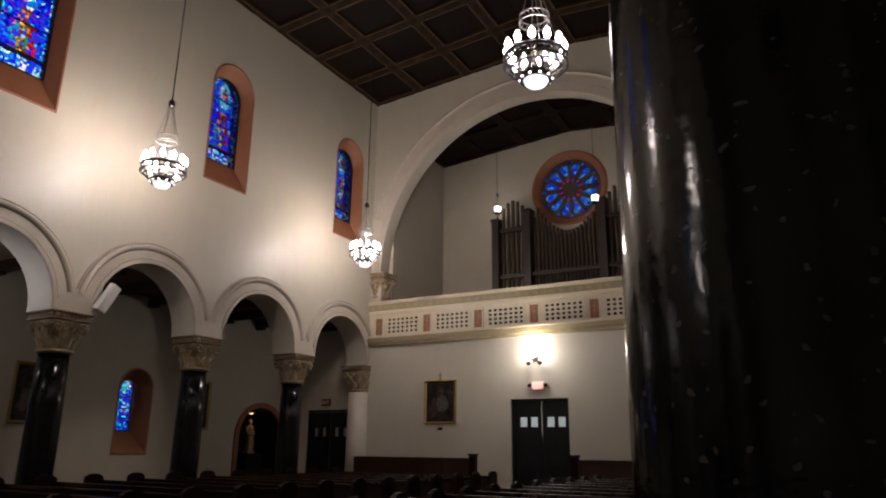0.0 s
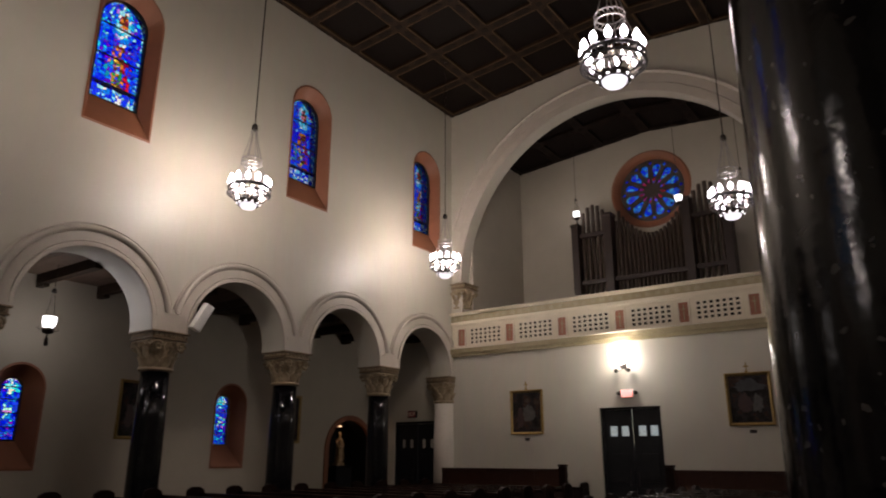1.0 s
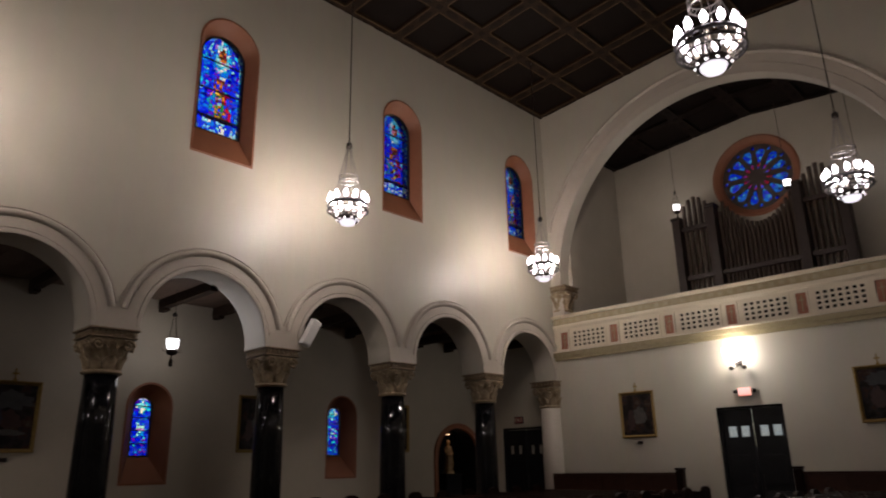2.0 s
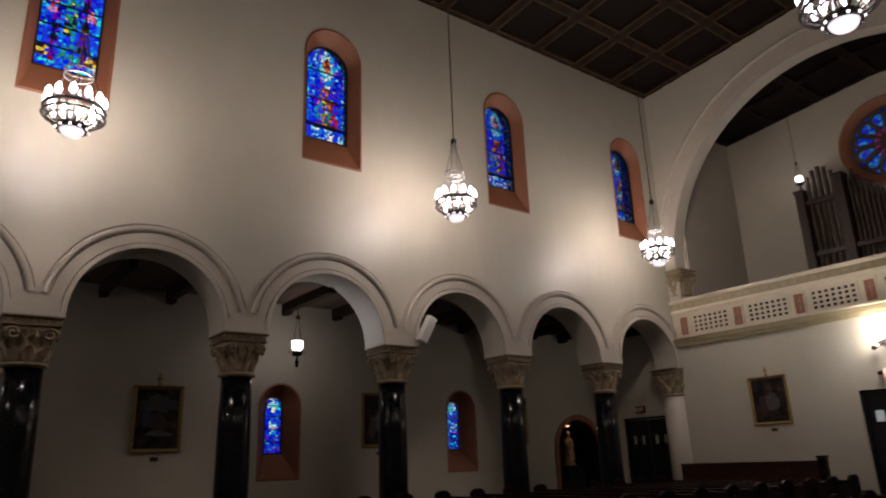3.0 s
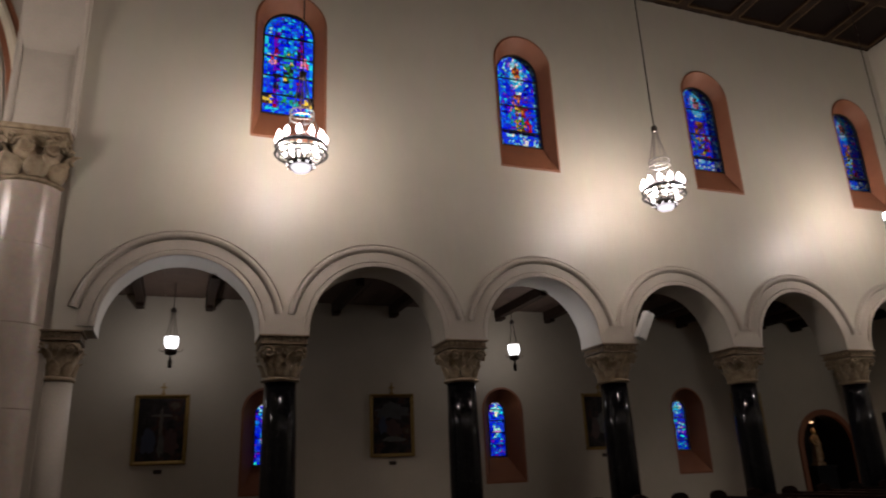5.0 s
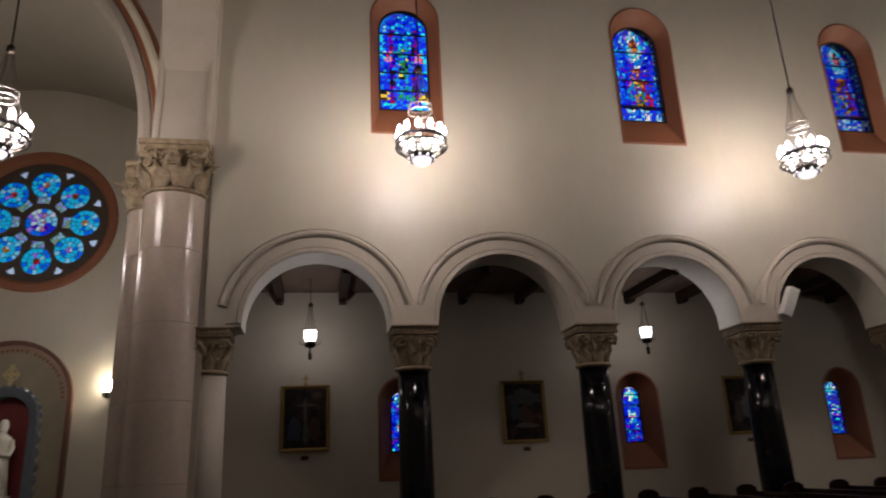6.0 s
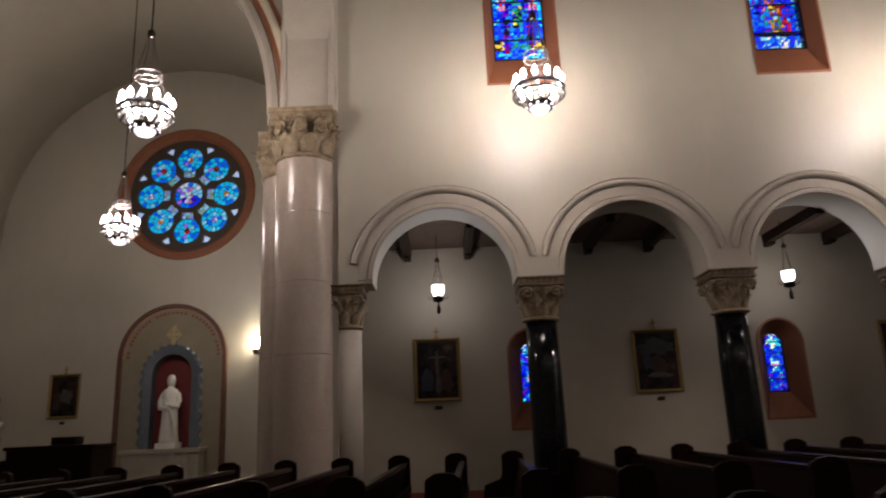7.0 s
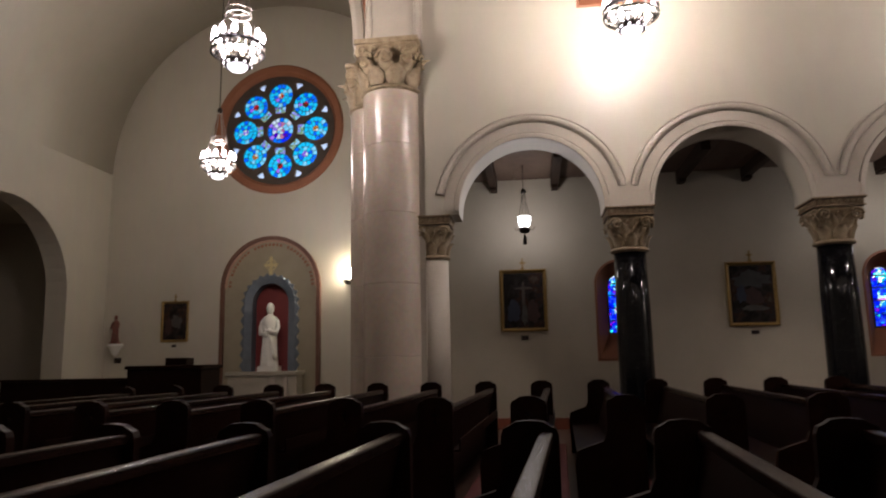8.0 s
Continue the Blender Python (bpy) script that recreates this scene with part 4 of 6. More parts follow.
def petal(c, z, a, r0, r1, w, n=14):
    """A long petal of light, round at its outer end and pointed inwards."""
    pts = []
    for i in range(n + 1):
        t = math.pi * (i / n - 0.5)
        pts.append((r1 - w + w * math.cos(t), w * math.sin(t)))
    pts += [(r0, w * 0.28), (r0, -w * 0.28)]
    return [(c + u * math.cos(a) - v * math.sin(a), z + u * math.sin(a) + v * math.cos(a)) for u, v in pts]


def keyhole(a, c, r, r0, h, n=22):
    """A round light at distance c from the middle, with a short throat of half width h that runs in to r0."""
    t0 = math.pi - math.asin(h / r)
    pts = [(c + r * math.cos(t), r * math.sin(t)) for t in [-t0 + 2 * t0 * i / n for i in range(n + 1)]]
    pts += [(r0, h * 0.9), (r0, -h * 0.9)]
    return [(u * math.cos(a) - v * math.sin(a), u * math.sin(a) + v * math.cos(a)) for u, v in pts]


def throat(a, r0, r1, h):
    return [(u * math.cos(a) - v * math.sin(a), u * math.sin(a) + v * math.cos(a)) for u, v in ((r0, -h * 0.85), (r1, -h), (r1, h), (r0, h * 0.85))]


rose = setting(thing("window_9", "round rose window with eight turquoise lights in dark tracery", "rose window", at=(TX, -9.72, 9.33)), "round rose window with eight turquoise stained lights in dark tracery", "rose window")
P = lambda u, v, w: (w, u, v)
bm = bmesh.new()
sweep_arc(bm, 0, 0, [(1.92, -0.3), (1.92, -0.08), (2.02, 0.06), (2.2, 0.07), (2.26, 0.03), (2.26, -0.02), (2.03, -0.02), (2.0, -0.3)], P, 64, 0, 360)
part("rim", bm, TERRA, rose, "terracotta moulded rim")
TRACERY = mat("dark tracery", (0.075, 0.055, 0.042), 0.7, vary=(0.05, 0.036, 0.028), scale=5, bump=0.2)
lights = [circle(0, 0, 0.46, 28)]
tri, necks = [], []
for k in range(8):
    a = math.pi / 2 + 2 * math.pi * k / 8
    lights.append(keyhole(a, 1.24, 0.425, 0.60, 0.20))
    necks.append(throat(a, 0.58, 0.86, 0.21))
    b = a + math.pi / 8
    tri.append([(q * math.cos(b + da), q * math.sin(b + da)) for q, da in ((1.52, 0.0), (1.74, -0.085), (1.79, 0.0), (1.74, 0.085))])
bm = bmesh.new()
plate(bm, circle(0, 0, 1.95, 64), lights + tri, lambda u, v, w: (-0.14 - w, u, v), 0.10)
part("tracery", bm, TRACERY, rose, "dark stone tracery")


def round_light(c, z, rings, parent):
    """A round light of leaded pieces; rings of (inner radius, outer radius, pieces, weights of tints)."""
    verts, faces, slots = [], [], []
    for r0, r1, count, weights in rings:
        turn = draw.random()
        for i in range(count):
            a0, a1 = (2 * math.pi * (i + q + turn) / count for q in (0.0, 1.0))
            mid = [(r, a) for r, a in ((r0, a0), (r1, a0), (r1, (a0 + a1) / 2), (r1, a1), (r0, a1))]
            pts = [(r * math.cos(a), r * math.sin(a)) for r, a in mid]
            mu, mv = sum(p[0] for p in pts) / 5, sum(p[1] for p in pts) / 5
            o = len(verts)
            verts.extend((-0.2, c + u, z + v) for u, v in pts)
            verts.extend((-0.197, c + mu + (u - mu) * 0.88, z + mv + (v - mv) * 0.88) for u, v in pts)
            faces.append([o + 5 + q for q in range(5)])
            slots.append(TINT_NAMES.index(pick(**weights)))
            for q in range(5):
                r = (q + 1) % 5
                faces.append([o + q, o + r, o + 5 + r, o + 5 + q])
                slots.append(len(TINT_NAMES))
    me = bpy.data.meshes.new("pane")
    me.from_pydata(verts, [], faces)
    for mt in TINT_MATS:
        me.materials.append(mt)
    me.polygons.foreach_set("material_index", slots)
    new("pane", me).parent = parent


HEARTS = (dict(white=2, amber=2, red=2), dict(brown=2, red=2, gold=1), dict(lilac=2, pink=1, white=1))
round_light(0, 0, [(0.0, 0.13, 5, dict(white=3, pink=1, ice=2)), (0.13, 0.30, 12, dict(lilac=2, white=3, violet=2, ice=2, royal=2, pink=1)), (0.30, 0.47, 16, dict(royal=3, azure=3, ice=3, lilac=1, red=0.6, white=1))], rose)
for k in range(8):
    a = math.pi / 2 + 2 * math.pi * k / 8
    round_light(1.24 * math.cos(a), 1.24 * math.sin(a), [(0.0, 0.10, 4, HEARTS[k % 3]), (0.10, 0.26, 10, dict(azure=3, cyan=6, ice=1, lilac=0.4)), (0.26, 0.435, 15, dict(cyan=8, azure=4, ice=1.6))], rose)
for lp in tri:
    pane_from(lp, P, -0.2, GLASS_PALE, rose)
for k in range(8):
    pane_from(necks[k], P, -0.195, GLASS_MILK, rose)

rose2 = setting(thing("window_10", "round rose window", "rose window", at=(-8.53, LY, 10.42)), "round blue rose window with twelve petals in a terracotta surround", "rose window")
Q = lambda u, v, w: (u, -w, v)
bm = bmesh.new()
sweep_arc(bm, 0, 0, [(1.10, -0.3), (1.10, -0.16), (1.15, -0.05), (1.24, 0.03), (1.31, 0.07), (1.37, 0.03), (1.37, -0.02), (1.26, -0.02), (1.25, -0.3)], Q, 64, 0, 360)
part("rim", bm, TERRA, rose2, "terracotta moulded rim")
lights, small = [], []
inner = []
for k in range(12):
    a = math.pi / 12 + 2 * math.pi * k / 12
    lights.append(petal(0, 0, a, 0.48, 0.95, 0.150, 10))
    inner.append(petal(0, 0, a, 0.26, 0.460, 0.064, 8))
    b = a + math.pi / 12
    small.append([(0.98 * math.cos(b) + u, 0.98 * math.sin(b) + v) for u, v in circle(0, 0, 0.066, 10)])
bm = bmesh.new()
plate(bm, circle(0, 0, 1.12, 64), lights + small + inner, lambda u, v, w: (u, 0.16 + w, v), 0.08)
part("tracery", bm, TRACERY, rose2, "dark tracery")
for lp in lights:
    pane_from(lp, Q, -0.2, GLASS_AZURE, rose2)
for k, lp in enumerate(small):
    pane_from(lp, Q, -0.2, GLASS_BLUE, rose2)
for lp in inner:
    pane_from(lp, Q, -0.2, GLASS_RED, rose2)


# ---------- chandeliers ----------
def chandelier(at, ztop):
    ob = thing("chandelier", "silvered metal ring chandelier with lit candle bulbs and a glass bowl", "chandelier", "nave chandeliers", at=at)
    bm = bmesh.new()
    tube(bm, [(0, 0, 1.44), (0, 0, ztop - at[2])], 0.013, 6)
    part("cord", bm, IRON, ob, "dark hanging cord")
    bm = bmesh.new()
    lathe(bm, [(0.03, 1.31), (0.062, 1.33), (0.062, 1.42), (0.04, 1.45), (0.012, 1.47)], seg=16)
    part("cap", bm, IRON, ob, "dark bronze cap", smooth=True)
    for i in range(6):
        a = 2 * math.pi * i / 6
        bm = bmesh.new()
        pts = []
        for k in range(10):
            t = k / 9
            pts.append(((0.05 + 0.15 * t ** 1.4) * math.cos(a), (0.05 + 0.15 * t ** 1.4) * math.sin(a), 1.33 - 0.67 * t))
        tube(bm, pts, 0.008, 5)
        part("chain", bm, STEEL, ob)
    bm = bmesh.new()
    for z in (0.66, 0.56):
        tube(bm, ring_points(0.2, z, 24), 0.011, 6, True)
    for i in range(20):
        a = 2 * math.pi * i / 20
        p = Vector((0.2 * math.cos(a), 0.2 * math.sin(a), 0))
        s = Vector((-math.sin(a), math.cos(a), 0)) * 0.03
        tube(bm, [p + s + Vector((0, 0, 0.56)), p - s + Vector((0, 0, 0.66))], 0.006, 4)
    part("crown_ring", bm, STEEL, ob, "openwork upper ring")
    for i in range(6):
        a = 2 * math.pi * i / 6
        bm = bmesh.new()
        c, s = math.cos(a), math.sin(a)
        tube(bm, [(0.2 * c, 0.2 * s, 0.56), (0.26 * c, 0.26 * s, 0.38), (0.34 * c, 0.34 * s, 0.12), (0.34 * c, 0.34 * s, 0.02)], 0.007, 5)
        part("chain", bm, STEEL, ob)
    bm = bmesh.new()
    tube(bm, ring_points(0.405, 0.02, 36), 0.030, 6, True)
    tube(bm, ring_points(0.42, -0.10, 36), 0.018, 6, True)
    tube(bm, ring_points(0.345, -0.16, 36), 0.012, 6, True)
    for i in range(24):
        a = 2 * math.pi * i / 24
        o = Vector((math.cos(a), math.sin(a), 0))
        sd = Vector((-math.sin(a), math.cos(a), 0))
        tube(bm, [o * (0.4055 + 0.012 * math.sin(t)) + sd * 0.05 * math.cos(t) + Vector((0, 0, -0.04 + 0.05 * math.sin(t))) for t in [2 * math.pi * k / 10 for k in range(10)]], 0.010, 4, True)
        tube(bm, [o * 0.42 + sd * 0.05 + Vector((0, 0, -0.10)), o * 0.345 + Vector((0, 0, -0.16)), o * 0.42 - sd * 0.05 + Vector((0, 0, -0.10))], 0.006, 4)
    part("openwork_band", bm, PEWTER, ob, "pierced scrollwork metal band")
    for i in range(14):
        a = 2 * math.pi * i / 14
        c, s = math.cos(a), math.sin(a)
        bm = bmesh.new()
        tube(bm, [(0.345 * c, 0.345 * s, -0.16), (0.29 * c, 0.29 * s, -0.21), (0.23 * c, 0.23 * s, -0.24), (0.19 * c, 0.19 * s, -0.25)], 0.014, 5)
        part("lower_arm", bm, IRON, ob)
    bm = bmesh.new()
    lathe(bm, [(0.19, -0.23), (0.205, -0.225), (0.195, -0.27), (0.21, -0.28), (0.21, -0.325), (0.195, -0.32), (0.185, -0.32), (0.185, -0.23)], seg=28)
    part("collar", bm, IRON, ob, "pierced metal collar", smooth=False)
    bm = bmesh.new()
    lathe(bm, [(0.165, -0.315), (0.155, -0.345), (0.125, -0.385), (0.065, -0.405), (0.001, -0.41)], seg=28)
    part("bowl", bm, BOWL, ob, "lit frosted glass bowl", smooth=True)
    for i in range(10):
        a = 2 * math.pi * (i + 0.5) / 10
        bm = bmesh.new()
        bmesh.ops.create_icosphere(bm, subdivisions=1, radius=0.02, matrix=pose(0.212 * math.cos(a), 0.212 * math.sin(a), -0.302))
        part("bead", bm, SMALLBULB, ob, "small lit glass bead", smooth=True)
    for i in range(12):
        a = 2 * math.pi * (i + 0.5) / 12
        bm = bmesh.new()
        lathe(bm, [(0.012, 0.02), (0.035, 0.05), (0.04, 0.06), (0.016, 0.065), (0.016, 0.11)], at=(0.385 * math.cos(a), 0.385 * math.sin(a)), seg=8)
        part("candle", bm, CREAM, ob, "cream candle sleeve")
        bm = bmesh.new()
        lathe(bm, [(0.016, 0.09), (0.040, 0.12), (0.050, 0.16), (0.038, 0.21), (0.015, 0.25), (0.003, 0.27)], at=(0.385 * math.cos(a), 0.385 * math.sin(a)), seg=10)
        part("bulb", bm, BULB, ob, "lit candle bulb", smooth=True)
    for i in range(6):
        a = 2 * math.pi * (i + 0.3) / 6
        bm = bmesh.new()
        lathe(bm, [(0.012, -0.17), (0.028, -0.145), (0.036, -0.11), (0.026, -0.06), (0.004, -0.025)], at=(0.27 * math.cos(a), 0.27 * math.sin(a)), seg=10)
        part("bulb", bm, SMALLBULB, ob, "lit candle bulb", smooth=True)
    bm = bmesh.new()
    lathe(bm, [(0.015, -0.24), (0.05, -0.22), (0.03, -0.2), (0.05, -0.12), (0.02, -0.05), (0.012, 0.3), (0.008, 0.56)], seg=12)
    part("stem", bm, IRON, ob, smooth=True)
    for i in range(6):
        a = 2 * math.pi * (i + 0.3) / 6
        bm = bmesh.new()
        tube(bm, [(0.02, 0.0, -0.24), (0.15 * math.cos(a), 0.15 * math.sin(a), -0.22), (0.27 * math.cos(a), 0.27 * math.sin(a), -0.17)], 0.01, 5)
        part("inner_arm", bm, IRON, ob, smooth=True)
    return ob


ch0 = chandelier(LAMPS[0], ZC + 0.24)
for place in LAMPS[1:3]:
    copy_thing(ch0, pose(*place))
ch1 = chandelier(LAMPS[3], ZC + 0.38)
for place in LAMPS[4:6]:
    copy_thing(ch1, pose(*place))
chandelier(LAMPS[6], 17.0)
chandelier(LAMPS[7], TZ + TR)


# ---------- lanterns in the aisle and the loft ----------
def lantern(at, ztop, name="hanging_lantern", small=1.0):
    ob = thing(name, "hanging lantern with a lit white glass in a dark metal holder", "lantern", "lanterns", at=at)
    k = small
    bm = bmesh.new()
    tube(bm, [(0, 0, 0.72 * k), (0, 0, ztop - at[2])], 0.008, 6)
    part("cord", bm, IRON, ob)
    bm = bmesh.new()
    lathe(bm, [(0.02, 0.62 * k), (0.055 * k, 0.63 * k), (0.05 * k, 0.68 * k), (0.02, 0.72 * k), (0.005, 0.73 * k)], seg=14)
    part("cap", bm, IRON, ob, smooth=True)
    for i in range(4):
        a = math.pi / 2 * i + 0.4
        c, s = math.cos(a), math.sin(a)
        bm = bmesh.new()
        tube(bm, [(0.03 * c, 0.03 * s, 0.63 * k), (0.06 * k * c, 0.06 * k * s, 0.4 * k), (0.11 * k * c, 0.11 * k * s, 0.13 * k)], 0.006, 5)
        part("chain", bm, IRON, ob)
    bm = bmesh.new()
    lathe(bm, [(0.08 * k, -0.1 * k), (0.115 * k, -0.04 * k), (0.13 * k, 0.03 * k), (0.125 * k, 0.08 * k), (0.13 * k, 0.13 * k), (0.12 * k, 0.13 * k), (0.115 * k, 0.08 * k), (0.12 * k, 0.03 * k), (0.1 * k, -0.04 * k), (0.07 * k, -0.08 * k)], seg=20)
    part("glass", bm, SHADE, ob, "lit white glass", smooth=True).visible_shadow = False
    bm = bmesh.new()
    lathe(bm, [(0.03 * k, -0.22 * k), (0.1 * k, -0.2 * k), (0.115 * k, -0.15 * k), (0.105 * k, -0.1 * k), (0.085 * k, -0.1 * k)], seg=20)
    part("holder", bm, IRON, ob, "dark metal holder", smooth=True)
    for i in range(4):
        a = math.pi / 2 * i
        c, s = math.cos(a), math.sin(a)
        bm = bmesh.new()
        tube(bm, [(0.1 * k * c, 0.1 * k * s, -0.14 * k), (0.17 * k * c, 0.17 * k * s, -0.15 * k), (0.21 * k * c, 0.21 * k * s, -0.11 * k), (0.2 * k * c, 0.2 * k * s, -0.08 * k)], 0.007, 5)
        part("scroll_arm", bm, IRON, ob)
    bm = bmesh.new()
    lathe(bm, [(0.005, -0.46 * k), (0.035 * k, -0.45 * k), (0.04 * k, -0.32 * k), (0.02 * k, -0.30 * k), (0.012, -0.2 * k)], seg=12)
    part("pendant", bm, IRON, ob, "dark drop finial", smooth=True)
    return ob


l0 = lantern((-16.0, -1.53, 4.27), 5.49)
copy_thing(l0, pose(-16.0, 5.75, 4.27))
l1 = lantern((-10.9, 20.2, 9.72), LZ + 0.50, small=0.85)
copy_thing(l1, pose(-7.4, 20.2, 9.55))
copy_thing(l1, pose(-5.5, 20.2, 9.55))

# ---------- entrance doors ----------
def double_door(name, x0, x1, y, ztop, panes, label, glass, zp, lit):
    ob = setting(thing(name, label, "door", at=(0, y, 0)), label, "door")
    mid = (x0 + x1) / 2
    bm = bmesh.new()
    box(bm, x0 - 0.06, x0 + 0.05, -0.03, 0.12, 0, ztop + 0.06)
    box(bm, x1 - 0.05, x1 + 0.06, -0.03, 0.12, 0, ztop + 0.06)
    box(bm, x0 + 0.05, x1 - 0.05, -0.03, 0.12, ztop - 0.05, ztop + 0.06)
    part("door_frame", bm, DOORW, ob)
    for a, b in ((x0 + 0.055, mid - 0.012), (mid + 0.012, x1 - 0.055)):
        w = b - a
        hw = 0.105 if lit else 0.06
        holes = [[(a + w * f - hw, zp - 0.13), (a + w * f + hw, zp - 0.13), (a + w * f + hw, zp + 0.13), (a + w * f - hw, zp + 0.13)] for f in panes]
        bm = bmesh.new()
        plate(bm, [(a, 0.01), (b, 0.01), (b, ztop - 0.055), (a, ztop - 0.055)], holes, lambda u, v, w2: (u, 0.04 + w2, v), 0.05)
        leafp = part("door_leaf", bm, DOORW, ob, "dark painted door leaf")
        for h in holes:
            bm = bmesh.new()
            box(bm, h[0][0] - 0.001, h[1][0] + 0.001, 0.06, 0.068, h[0][1], h[2][1])
            part("pane", bm, glass, leafp, "small bright glass pane" if lit else "small dim glass pane")
        for k in range(2):
            bm = bmesh.new()
            box(bm, a + 0.12, b - 0.12, 0.025, 0.04, 0.15 + k * 0.95, 0.95 + k * 0.85, 0.008)
            part("panel", bm, DOORW, leafp)
        bm = bmesh.new()
        hx = b - 0.1 if a == x0 + 0.055 else a + 0.1
        tube(bm, [(hx, -0.02, 1.0), (hx, -0.05, 1.05), (hx, -0.05, 1.3), (hx, -0.02, 1.35)], 0.012, 6)
        part("door_handle", bm, IRON, leafp)
    return ob


double_door("door_1", -9.18, -7.53, BY + 0.1, 2.98, (0.32, 0.73), "dark double entrance door with four bright panes", GLASS_PALE, 2.37, True)
double_door("door_2", -16.3, -14.6, BY + 0.1, 2.78, (0.3, 0.7), "dark double side door with small dim panes", GREY, 2.12, False)
# Unseen board outside the doors, added to block the low outdoor light.
bm = bmesh.new()
box(bm, -9.3, -7.4, BY + 0.9, BY + 0.95, 0, 2.0)
setting(part("wall_porch", bm, DOORW), "dark board added outside the entrance, unseen, blocking low daylight", "wall")


def exit_sign(x, z, y, lit):
    ob = thing("exit_sign", "lit red exit sign over the door" if lit else "unlit dark red exit sign over the side door", "exit sign", at=(x, y, z))
    bm = bmesh.new()
    box(bm, -0.17, 0.17, -0.07, 0.0, -0.11, 0.11, 0.012)
    part("housing", bm, PLASTIC if lit else DOORW, ob)
    bm = bmesh.new()
    box(bm, -0.15, 0.15, -0.078, -0.071, -0.09, 0.09)
    part("face", bm, EXITRED if lit else RED, ob, "glowing red face" if lit else "dark red face")
    cu = bpy.data.curves.new("letters", "FONT")
    cu.body, cu.size, cu.align_x, cu.align_y, cu.extrude = "EXIT", 0.15, "CENTER", "CENTER", 0.001
    tmp = new("letters_source", cu)
    dg = bpy.context.evaluated_depsgraph_get()
    me = bpy.data.meshes.new_from_object(tmp.evaluated_get(dg))
    bpy.data.objects.remove(tmp)
    me.materials.clear()
    me.materials.append(LETTER if lit else CREAM)
    t = new("lettering", me)
    t.parent = ob
    t.matrix_basis = pose(0, -0.0815, 0, 90, 0, 0)
    if lit:
        for s in (-1, 1):
            bm = bmesh.new()
            lathe(bm, [(0.03, -0.03), (0.055, -0.01), (0.055, 0.05), (0.02, 0.06)], at=(s * 0.235, -0.06), seg=14)
            part("lamp_head", bm, IRON, ob, "small dark emergency lamp head", smooth=True)
        bm = bmesh.new()
        tube(bm, [(-0.235, -0.03, 0.06), (0.235, -0.03, 0.06)], 0.012, 6)
        part("arm", bm, IRON, ob)
    return ob


exit_sign(-8.37, 3.32, BY, True)
exit_sign(-15.55, 3.02, BY, False)

fx = thing("wall_lamp", "bright glass wall lamp on a dark bracket over the entrance", "wall lamp", at=(-8.42, BY, 4.2))
bm = bmesh.new()
lathe(bm, [(0.05, -0.14), (0.16, -0.09), (0.24, 0.0), (0.27, 0.12), (0.26, 0.2), (0.24, 0.2), (0.24, 0.12), (0.21, 0.01), (0.14, -0.07), (0.04, -0.11)], at=(0, -0.3), seg=28)
LAMPGLASS = shine("bright lamp glass", (1.0, 0.95, 0.9), 22.0)
part("glass_bowl", bm, LAMPGLASS, fx, "brightly lit glass bowl", smooth=True).visible_shadow = False
bm = bmesh.new()
box(bm, -0.08, 0.08, -0.025, 0, -0.22, 0.14, 0.01)
tube(bm, [(0, -0.02, -0.15), (0, -0.15, -0.22), (0, -0.3, -0.2), (0, -0.3, -0.13)], 0.018, 8)
part("bracket", bm, IRON, fx, "dark bracket")
for s in (-1, 1):
    bm = bmesh.new()
    tube(bm, [(0, -0.02, -0.2), (s * 0.12, -0.1, -0.3), (s * 0.17, -0.14, -0.3)], 0.012, 6)
    lathe(bm, [(0.02, -0.34), (0.06, -0.31), (0.06, -0.25), (0.03, -0.23)], at=(s * 0.17, -0.14), seg=12)
    part("spotlight", bm, IRON, fx, "small dark spotlight")

# ---------- balcony front ----------
balcony = thing("balcony_front", "cream plaster loft balcony with pierced grilles and painted cross panels", "balcony", at=(0, BY, 0))
x0b, x1b = XW + 0.02, XR - 0.02
bm = bmesh.new()
box(bm, x0b, x1b, -0.035, 0.3, 4.98, 6.0)
part("parapet", bm, CREAM, balcony, "cream plaster parapet")
for z0, z1, d, m, lb in ((4.70, 4.80, 0.10, BAND, ""), (4.80, 4.94, 0.15, BAND, "painted lower moulding"), (4.94, 4.985, 0.18, CREAM, ""), (5.66, 5.70, 0.07, CREAM, ""), (5.70, 5.80, 0.10, CREAM, ""),
                         (5.80, 6.0, 0.07, BAND, "stencilled tan band"), (6.0, 6.04, 0.13, CREAM, ""), (6.04, 6.09, 0.18, CREAM, "cream coping")):
    bm = bmesh.new()
    box(bm, x0b, x1b, -d, 0.0 if z1 < 5.0 else 0.32 if z0 >= 6.0 else -0.036, z0 + 0.001, z1, 0.006)
    part("moulding", bm, m, balcony, lb)
cells = [-8.42 + 1.73 * k for k in range(-3, 4)]
gm = bmesh.new()
holes = []
for i in range(7):
    for j in range(4):
        u, v = -0.56 + 1.12 * (i + 0.5) / 7, 5.06 + 0.5 * (j + 0.5) / 4
        holes.append([(u - 0.046, v - 0.036), (u + 0.046, v - 0.036), (u + 0.046, v + 0.036), (u - 0.046, v + 0.036)])
plate(gm, [(-0.60, 5.02), (0.60, 5.02), (0.60, 5.60), (-0.60, 5.60)], holes, lambda u, v, w: (u, -0.062 + w, v), 0.022)
g0 = part("grille", gm, CREAM, balcony, "pierced cream plaster grille")
# Dark sheet on the solid parapet gives the holes their shade by colour.
dk = part("grille_shade", box(bmesh.new(), -0.58, 0.58, -0.0395, -0.0355, 5.04, 5.58), COFFER, balcony, "dark sheet painted as the shade behind the grille")
